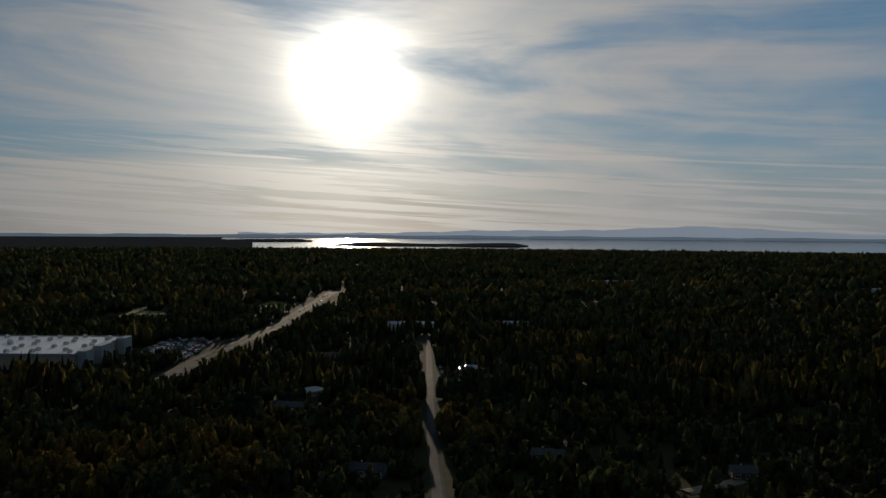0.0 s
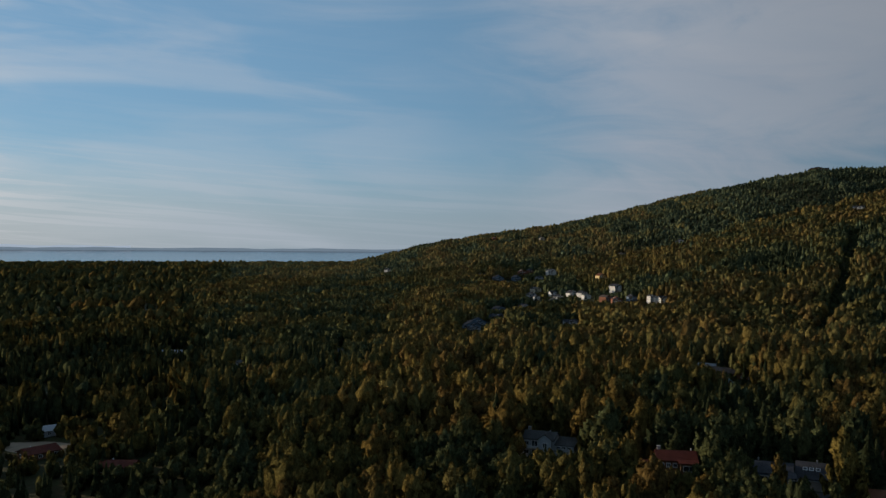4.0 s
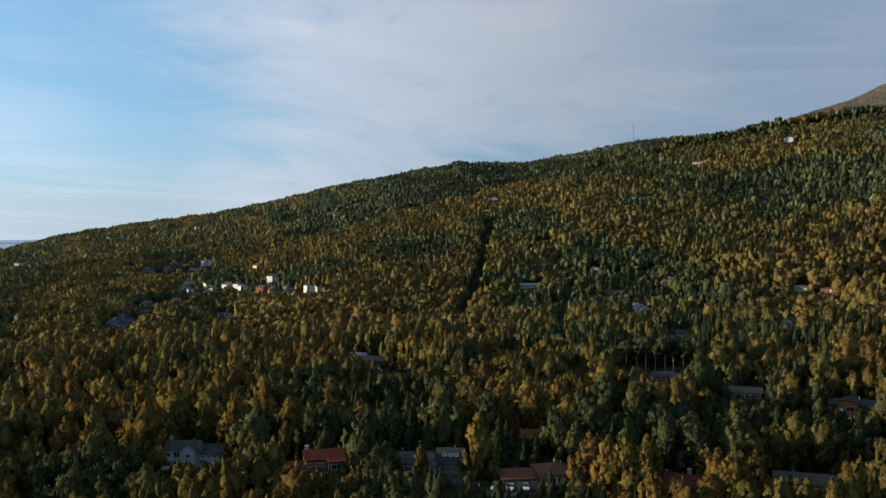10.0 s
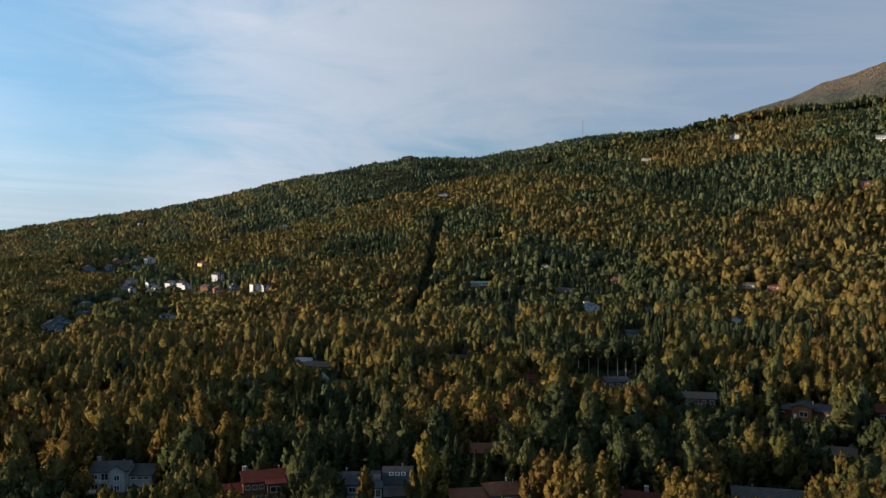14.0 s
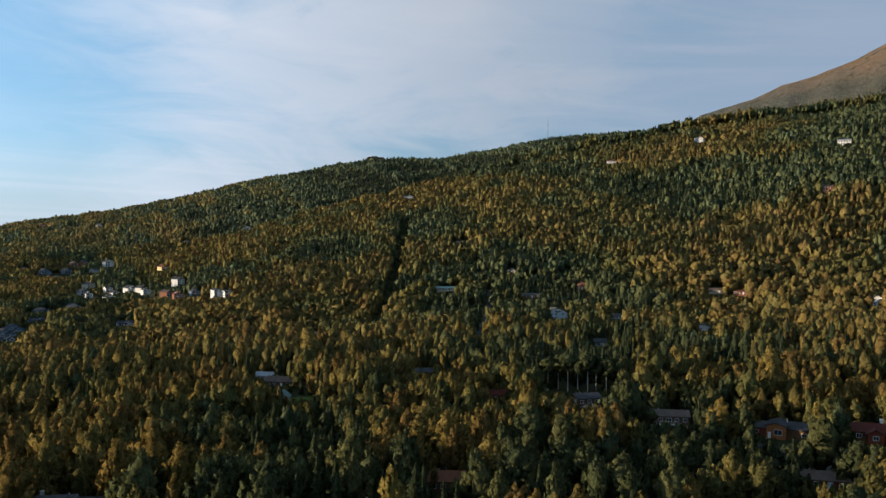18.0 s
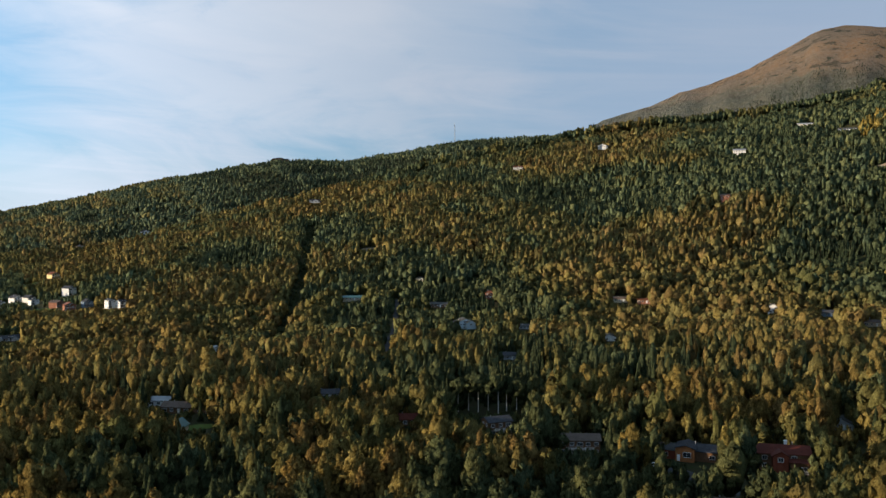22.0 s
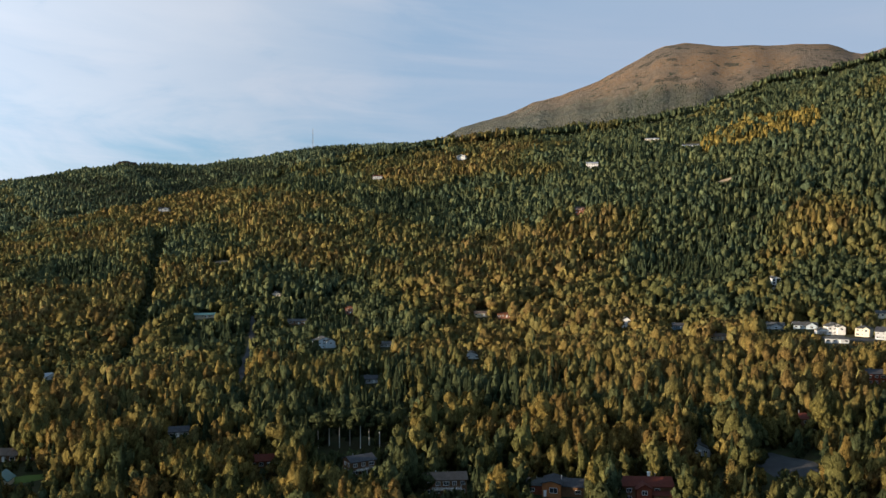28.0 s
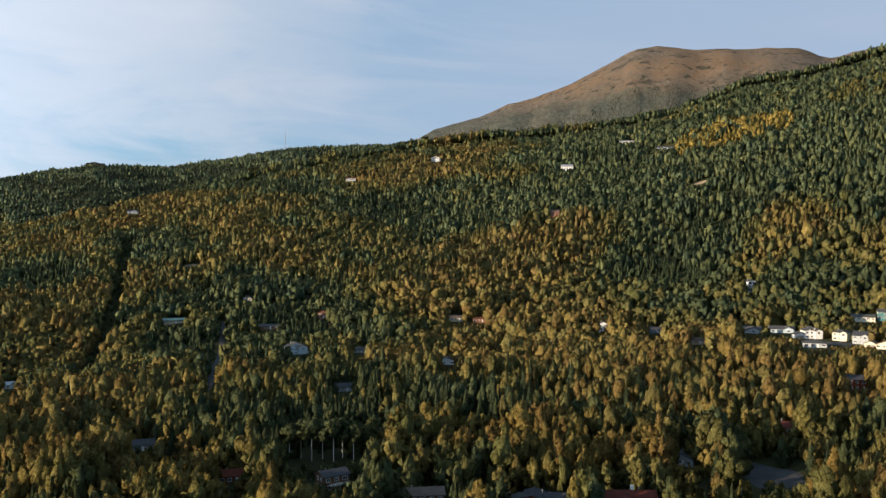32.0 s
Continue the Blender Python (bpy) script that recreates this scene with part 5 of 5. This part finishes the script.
def lumps(x, y, scale, seed=0.0):
    """A cheap smooth random field, about -1 to 1."""
    v = np.sin(x / scale + 1.7 * np.sin(y / scale * 0.7 + seed)) + np.sin(y / scale * 1.2 + 1.9 * np.sin(x / scale * 0.8 + 2 + seed)) + np.sin((x + y) / scale * 0.6 + seed * 2)
    return v / 2.2


AMBER = np.array([(0.156, 0.107, 0.032), (0.170, 0.125, 0.037), (0.139, 0.092, 0.031), (0.147, 0.120, 0.040), (0.123, 0.102, 0.037)])
OLIVE = np.array([(0.094, 0.087, 0.030), (0.083, 0.082, 0.029), (0.108, 0.094, 0.031)])
YELLOW = np.array([(0.21, 0.145, 0.034), (0.19, 0.138, 0.036)])
GREEN = np.array([(0.070, 0.079, 0.034), (0.060, 0.070, 0.032), (0.084, 0.087, 0.035), (0.057, 0.071, 0.036)])
SPRUCE = np.array([(0.034, 0.043, 0.021), (0.041, 0.049, 0.023), (0.030, 0.038, 0.018)])

# where the woods turn amber (+) or stay green (-): place, radius, strength
NEAR_MOODS = ((-42, 300, 9, 1.6), (-150, 240, 16, 1.6), (60, 376, 14, 1.5), (-200, 230, 30, 0.8), (-230, 290, 50, 0.7), (-125, 225, 60, -0.5), (-55, 240, 60, -0.6), (10, 270, 55, -0.6), (-20, 330, 50, -0.3), (60, 330, 50, -0.2), (-75, 455, 42, -1.6), (-90, 290, 30, 0.5), (-20, 415, 22, 0.9), (20, 412, 16, 0.9), (-350, 420, 110, 0.4), (-470, 560, 120, 0.5))
HILL_MOODS = ((-226, 767, 40, -0.9), (110, 560, 120, 1.0), (-20, 620, 80, 0.6), (20, 985, 80, 1.3), (120, 1000, 60, 0.9), (-30, 1140, 90, -0.7), (110, 1120, 80, -0.7), (-60, 1350, 90, 1.3), (40, 1400, 80, 1.1), (-150, 900, 55, -0.9), (-90, 800, 40, -0.6), (300, 1000, 120, -0.7), (200, 1250, 100, -0.8), (330, 900, 60, 0.9), (200, 900, 60, -0.7), (-180, 1180, 60, -0.7))
WEST_MOODS = ((-800, 1250, 250, 0.5), (-420, 820, 110, 0.7), (-330, 1000, 90, 0.5), (-500, 1250, 130, 0.6), (-380, 1130, 50, -0.8), (-650, 890, 110, -0.7), (-960, 1180, 120, -0.6), (-480, 1000, 45, -0.9))


def scatter(low, high, a0, a1, spacing, margin=0.0):
    """Random places between two ranges and two headings, off the clearings and lanes, not too close together."""
    n = int((high**2 - low**2) * radians(a1 - a0) / 2 / spacing**2 * 1.25)
    r = np.sqrt(rng.uniform(low**2, high**2, n))
    a = np.radians(rng.uniform(a0, a1, n))
    x, y = r * np.sin(a), r * np.cos(a)
    _, first = np.unique(np.stack([np.floor(x / spacing * 1.25), np.floor(y / spacing * 1.25)], 1), axis=0, return_index=True)
    x, y = x[first], y[first]
    keep = np.ones(len(x), bool)
    for cx, cy, cr in CLEAR:
        keep &= (x - cx) ** 2 + (y - cy) ** 2 > (cr + margin) ** 2
    for x0, y0, x1, y1, w in LANES:
        l2 = (x1 - x0) ** 2 + (y1 - y0) ** 2
        t = np.clip(((x - x0) * (x1 - x0) + (y - y0) * (y1 - y0)) / l2, 0, 1)
        keep &= np.hypot(x - x0 - t * (x1 - x0), y - y0 - t * (y1 - y0)) > w + margin
    x, y = x[keep], y[keep]
    return np.stack([x, y, terrain(x, y)], -1)


def room_above(at):
    """Trees before a house are young and low: the height left to each, or 0 where none stands."""
    top = np.full(len(at), 99.0)
    for x, y, half, height in LOW:
        eye = np.array((2.0, -7.0, 67.0) if y < 0.8 * -x else (-5.0, 20.0, 80.0))
        d = np.array((x, y)) - eye[:2]
        far = np.hypot(*d)
        d /= far
        rel = at[:, :2] - eye[:2]
        along = rel @ d
        near_by = np.flatnonzero((along < far) & (along > far - 160) & (np.abs(rel[:, 0] * d[1] - rel[:, 1] * d[0]) < half * (0.75 + 0.25 * along / far) + (1.0 if far < 420 else 2.2 if far < 950 else 4.5)))
        if len(near_by):
            zed = float(terrain(x, y)) + height
            line = zed + (eye[2] - zed) * (far - along[near_by]) / far - at[near_by, 2]
            top[near_by] = np.minimum(top[near_by], line)
    return np.where(top < 2.5, 0.0, top)


def in_sight(at):
    """Leaves out the far trees that the hills hide from the whole valley mouth."""
    eye = np.array((-8.0, 30.0, 104.0))
    seen = np.ones(len(at), bool)
    for f in np.linspace(0.30, 0.985, 32):
        p = eye + (at + (0, 0, 13.0) - eye) * f
        seen &= terrain(p[:, 0], p[:, 1]) < p[:, 2] + 4
    return at[seen]


def kinds(at):
    """Which trees are amber birch (0), green birch (1), spruce (2) or yellow birch (3)."""
    x, y = at[:, 0], at[:, 1]
    r, th = np.hypot(x, y), np.degrees(np.arctan2(x, y))
    far = smooth(r, 450, 900)
    mood = 0.42 * lumps(x, y, 70) + 0.12 + (1 - far) * (0.60 * lumps(x, y, 21, 1.0) + 0.32 * lumps(x, y, 9, 2.0)) + far * (0.62 * lumps(x, y, 42, 1.0) + 0.40 * lumps(x, y, 17, 2.0)) + (0.17 - 0.05 * far) * rng.normal(size=len(x))
    for mx, my, mr, amount in NEAR_MOODS + HILL_MOODS + WEST_MOODS:
        mood += amount * np.exp(-((x - mx) ** 2 + (y - my) ** 2) / mr**2)
    mood -= 0.20 * smooth(r, 850, 1000) * smooth(th, -30, -15)
    east = smooth(r, 880, 1080) * smooth(th, -4, 12)
    mood -= 0.75 * east
    mood -= 0.6 * (1 - smooth(th, -80, -50))
    mood -= 1.5 * smooth(r, 1600, 1800) * smooth(th, -36, -22)
    mood -= 0.15 * (1 - smooth(r, 330, 430)) * smooth(th, -40, -20)
    k = np.where(mood > -0.15, 0, 1)
    dark = 0.6 * ((1 - far) * lumps(x, y, 14, 4.0) + far * lumps(x, y, 26, 4.0)) + 0.3 * lumps(x, y, 45, 6.0) + (0.45 - 0.15 * far) * rng.normal(size=len(x)) - 0.5 * far - 0.8 * mood - 0.9 * east - 0.2 * smooth(r, 1500, 1800) - 0.65 * (1 - smooth(r, 330, 430)) - 0.5 * np.exp(-((x + 700) ** 2 + (y - 1000) ** 2) / 350**2)
    k = np.where(dark > 0.32, 2, k)
    gold = np.exp(-((x - 335) ** 2 + (y - 1178) ** 2) / 48**2) + 0.7 * np.exp(-((x - 395) ** 2 + (y - 1150) ** 2) / 45**2)
    return np.where((gold > 0.4) & (rng.random(len(x)) < 0.75), 3, k), mood


def forest(name, at, birch, spruce, label, size=1.0, trunks=False, spread=1.0, tone=(1, 1, 1), only=None):
    room = room_above(at)
    at, room = at[room > 0], room[room > 0]
    kind, mood = kinds(at)
    kind = np.where((kind == 2) & (room < 9), 1, kind)
    if only is not None:
        kind = np.full(len(at), only)
    groups = []
    for which, shapes, tints in ((0, birch, AMBER), (1, birch, GREEN), (2, spruce, SPRUCE), (3, birch, YELLOW)):
        here, ripe, left = at[kind == which], mood[kind == which], room[kind == which]
        pick = rng.integers(0, len(shapes), len(here))
        for s, shape in enumerate(shapes):
            p, m, cap = here[pick == s], ripe[pick == s], left[pick == s]
            n = len(p)
            grove = 1 + 0.20 * lumps(p[:, 0], p[:, 1], 12, 5.0) + 0.10 * np.clip(m, -1, 1)
            tall = size * np.clip(grove * rng.normal(14.0 if which != 2 else 13.0, 2.4, n), 6, 23)
            tall = np.minimum(tall, cap)
            tint = tints[(np.abs(lumps(p[:, 0], p[:, 1], 10, 3.0)) * 3.3 + rng.uniform(0, 1.6, n)).astype(int) % len(tints)] * rng.uniform(0.90, 1.10, (n, 1))
            if which == 0:
                turned = smooth(m + 0.15 * rng.normal(size=n), -0.1, 0.7)[:, None]
                tint = tint * turned + OLIVE[rng.integers(0, 3, n)] * (1 - turned)
            turn, wide = rng.uniform(0, 6.28, n), spread * (rng.uniform(0.85, 1.45, n) if which != 2 else rng.uniform(0.9, 1.35, n))
            # green birches get up to 12% lighter beyond 880 m
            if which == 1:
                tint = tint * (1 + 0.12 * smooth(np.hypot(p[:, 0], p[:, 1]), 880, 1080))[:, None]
            # tone scales a whole wood's leaf colour; on the far hills it carries haze
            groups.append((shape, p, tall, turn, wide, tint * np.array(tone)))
            if trunks and which != 2:
                groups.append((TRUNK, p, tall, turn, wide, np.tile((0.34, 0.31, 0.27), (n, 1)) * rng.uniform(0.4, 1.0, (n, 1))))
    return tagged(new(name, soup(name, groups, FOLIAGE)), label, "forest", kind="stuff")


TRUNK = stem(4, 0.011, 0.45)


FINE_BIRCH = [birch_crown(10 + k, 24, 96, 0.034, 0.18, 0.076) for k in range(6)]
FINE_SPRUCE = [spruce_crown(30 + k, 13, 8) for k in range(4)]
FAIR_BIRCH = [birch_crown(50 + k, 13, 40, 0.044, 0.17, 0.088) for k in range(8)]
FAIR_SPRUCE = [spruce_crown(70 + k, 9, 6) for k in range(4)]
MIDDLE_BIRCH = [birch_crown(210 + k, 8, 20, 0.052, 0.15, 0.098, 4, (0.55, 1.0, 0.40), 0.16) for k in range(8)]
MIDDLE_SPRUCE = [spruce_crown(230 + k, 7, 5, 0.125) for k in range(5)]
ROUGH_BIRCH = [birch_crown(90 + k, 4, 10, 0.062, 0.13, 0.128, 4, (0.75, 1.0, 0.45), 0.16, False, 0.10) for k in range(8)]
ROUGH_SPRUCE = [spruce_crown(110 + k, 6, 4, 0.13, ragged=0.12) for k in range(6)]
CLUMP = [stems(130 + k, 2, 3, (0.85, 1.0, 0.46), 0.15, 0.150) for k in range(12)]
SPIRES = [stems(150 + k, 2, 3, (1.0, 0.66, 0.06), 0.13, 0.120) for k in range(8)]
LONE = [stems(170 + k, 1, 3, (0.85, 1.0, 0.35), 0.0, 0.20) for k in range(5)]
LONE_SPIRE = [stems(190 + k, 1, 3, (1.0, 0.62, 0.06), 0.0, 0.17) for k in range(5)]


# trees standing singly round the nearest houses
def single_trees(places):
    kind, _ = kinds(places)
    shapes = []
    for which in range(3):
        for v in range(4):
            spruce = which == 2
            crown = spruce_crown(300 + v, 15, 9) if spruce else birch_crown(310 + 7 * which + v, 48, 330, 0.024, 0.17 + 0.015 * v, 0.058)
            tint = (AMBER, GREEN, SPRUCE)[which][v % 3]
            zero = np.zeros((1, 3))
            one = np.ones(1)
            leafy = soup("crown", [(crown, zero, one, one * 0, one, np.array([tint]))], FOLIAGE)
            trunk = soup("trunk", [(stem(7, 0.013, 0.7), zero, one, one * 0, one, np.ones((1, 3)))], DARK_BARK if spruce else BARK)
            shapes.append((leafy, trunk))
    names = ("amber_birch", "green_birch", "spruce")
    labels = ("tall birch with amber autumn leaves and pale trunk", "birch still in green leaf with a pale trunk", "narrow dark green spruce")
    cats = ("birch tree", "birch tree", "spruce tree")
    for p, k, cap in zip(places, kind, room_above(places)):
        k = 0 if k == 3 else 1 if k == 2 and cap < 9 else int(k)
        leafy, trunk = shapes[k * 4 + int(rng.integers(0, 4))]
        tall = min(float(np.clip(rng.normal(15.0 if k < 2 else 14.0, 2.8), 8, 21)), float(cap))
        if tall == 0:
            continue
        tree = tagged(new(names[k]), labels[k], cats[k], "trees round the nearest houses")
        wide = tall * float(rng.uniform(1.0, 1.5))
        tree.matrix_world = Matrix.LocRotScale(Vector(p), Euler((0, 0, float(rng.uniform(0, 6.28)))), Vector((wide, wide, tall)))
        for name, me in (("trunk", trunk), ("crown", leafy)):
            ob = new(name, me)
            ob.parent = tree


# a stand of tall aspens with bare white trunks
def aspens():
    one, zero = np.ones(1), np.zeros((1, 3))
    quads, soft, closed = birch_crown(500, 46, 200, 0.028)
    quads = quads * (1.25, 1.25, 0.55) + (0, 0, 0.45)
    leafy = soup("crown", [((quads, soft, closed), zero, one, one * 0, one, GREEN[1:2])], FOLIAGE)
    trunk = soup("trunk", [(stem(7, 0.012, 0.8), zero, one, one * 0, one, np.ones((1, 3)))], BARK)
    for x, y, tall in ((-70, 405, 18), (-66, 408, 17), (-61, 404, 18.5), (-58, 409, 17.5), (-75, 409, 17), (-53, 405, 16.5), (-79, 405, 16)):
        tree = tagged(new("aspen"), "tall green aspen with a long bare white trunk", "aspen tree", "aspens in the dark grove")
        tree.matrix_world = Matrix.LocRotScale(Vector((x, y, float(terrain(x, y)))), Euler((0, 0, x * 1.7)), Vector((tall, tall, tall)))
        for name, me in (("trunk", trunk), ("crown", leafy)):
            new(name, me).parent = tree


def amber_birches():
    one, zero = np.ones(1), np.zeros((1, 3))
    trunk = soup("trunk", [(stem(7, 0.013, 0.7), zero, one, one * 0, one, np.ones((1, 3)))], BARK)
    spots = ((-5.7, 319.7, 20, 25), (24.8, 327.8, 20, 16), (20.6, 412, 17, 15), (-19.9, 417.5, 18, 16), (-81.7, 294, 15, 21), (-79.7, 211, 19, 20), (-130.2, 238.7, 16, 18), (-151.6, 212.3, 13, 16), (-148, 226, 19, 26), (-83.2, 298.4, 14, 18), (-93, 203, 13, 11), (128.9, 402, 20, 26), (-138, 190, 11, 14), (-157, 186, 11, 14))
    for k, (x, y, tall, wide) in enumerate(spots):
        crown = birch_crown(600 + k, 56, 400, 0.023, 0.18, 0.056)
        leafy = soup("crown", [(crown, zero, one, one * 0, one, AMBER[k % 4 : k % 4 + 1] * (1.0, 1.05, 1.0))], FOLIAGE)
        tree = tagged(new("amber_birch"), "bright amber birch standing out beside a house", "birch tree", "amber birches beside the houses")
        tree.matrix_world = Matrix.LocRotScale(Vector((x, y, float(terrain(x, y)))), Euler((0, 0, x * 1.3)), Vector((wide, wide, tall)))
        for name, me in (("trunk", trunk), ("crown", leafy)):
            new(name, me).parent = tree
        CLEAR.append((x, y, 4.0))


amber_birches()
LOW.append((-66, 404, 14, 1.5))
CLEAR.append((-66, 406, 9))
aspens()
near = scatter(115, 300, -62, 34, 6.9)
rank = np.argsort(np.abs(near[:, 1] - 222) + 0.55 * np.abs(near[:, 0] + 75))
single_trees(near[rank[:230]])
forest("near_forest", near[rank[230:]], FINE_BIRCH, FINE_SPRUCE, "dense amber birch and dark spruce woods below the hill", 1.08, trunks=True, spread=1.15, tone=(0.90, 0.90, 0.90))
forest("near_hill_forest", scatter(300, 440, -62, 34, 6.8), FAIR_BIRCH, FAIR_SPRUCE, "tall amber birch woods with dark spruce between", 1.08, trunks=True, spread=1.10)
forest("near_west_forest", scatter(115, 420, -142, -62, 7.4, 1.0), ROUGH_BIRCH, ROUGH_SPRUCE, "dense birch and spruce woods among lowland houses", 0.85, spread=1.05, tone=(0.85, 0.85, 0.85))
forest("near_east_forest", np.concatenate([scatter(8, 115, -180, 180, 11.0), scatter(115, 150, 34, 298, 11.0)]), FAIR_BIRCH, FAIR_SPRUCE, "birch and spruce woods below the flight")
# the hill woods' tones hold distance haze: paler and bluer the farther off
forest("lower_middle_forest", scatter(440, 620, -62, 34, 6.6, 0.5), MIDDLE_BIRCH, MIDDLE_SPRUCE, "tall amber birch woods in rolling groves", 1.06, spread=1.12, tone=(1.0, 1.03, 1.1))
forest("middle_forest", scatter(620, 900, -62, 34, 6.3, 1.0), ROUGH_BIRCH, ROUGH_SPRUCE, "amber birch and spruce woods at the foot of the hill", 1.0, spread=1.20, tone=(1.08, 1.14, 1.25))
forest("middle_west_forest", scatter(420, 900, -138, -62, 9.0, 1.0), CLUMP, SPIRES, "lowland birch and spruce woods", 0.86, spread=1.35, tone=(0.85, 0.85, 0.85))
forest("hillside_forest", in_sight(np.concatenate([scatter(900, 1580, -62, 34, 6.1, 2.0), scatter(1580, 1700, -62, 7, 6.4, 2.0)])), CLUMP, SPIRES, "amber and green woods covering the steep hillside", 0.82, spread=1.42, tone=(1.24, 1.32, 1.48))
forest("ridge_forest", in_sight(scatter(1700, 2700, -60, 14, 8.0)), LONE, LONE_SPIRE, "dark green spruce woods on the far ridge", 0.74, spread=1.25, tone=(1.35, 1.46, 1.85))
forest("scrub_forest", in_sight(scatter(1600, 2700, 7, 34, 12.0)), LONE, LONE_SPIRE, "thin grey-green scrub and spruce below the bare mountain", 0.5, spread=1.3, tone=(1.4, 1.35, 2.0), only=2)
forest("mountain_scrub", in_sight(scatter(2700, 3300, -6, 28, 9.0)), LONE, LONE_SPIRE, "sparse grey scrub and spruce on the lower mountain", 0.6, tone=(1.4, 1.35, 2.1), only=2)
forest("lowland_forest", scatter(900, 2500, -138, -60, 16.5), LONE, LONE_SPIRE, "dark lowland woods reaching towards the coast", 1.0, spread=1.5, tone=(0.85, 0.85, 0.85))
forest("coast_forest", scatter(2500, 3500, -138, -50, 26.0), LONE, LONE_SPIRE, "dark low woods behind the coast", 0.65, spread=2.0)
# low scrub in the cut through the trees
cut = [(x0 + (x1 - x0) * t + rng.uniform(-6, 6), y0 + (y1 - y0) * t + rng.uniform(-3, 3)) for x0, y0, x1, y1, w in CUT for t in rng.random(int(math.hypot(x1 - x0, y1 - y0) * 1.2))]
cut = np.array(cut)
cut = np.column_stack([cut, terrain(cut[:, 0], cut[:, 1])])
tagged(new("undergrowth", soup("undergrowth", [(s, cut[k::6], rng.uniform(1.5, 3.5, len(cut[k::6])), rng.uniform(0, 6, len(cut[k::6])), rng.uniform(1.6, 2.6, len(cut[k::6])), GREEN[rng.integers(0, 4, len(cut[k::6]))] * 0.75) for k, s in enumerate(LONE + LONE[:1])], FOLIAGE)), "low green scrub in the cut through the trees", "undergrowth", kind="stuff")
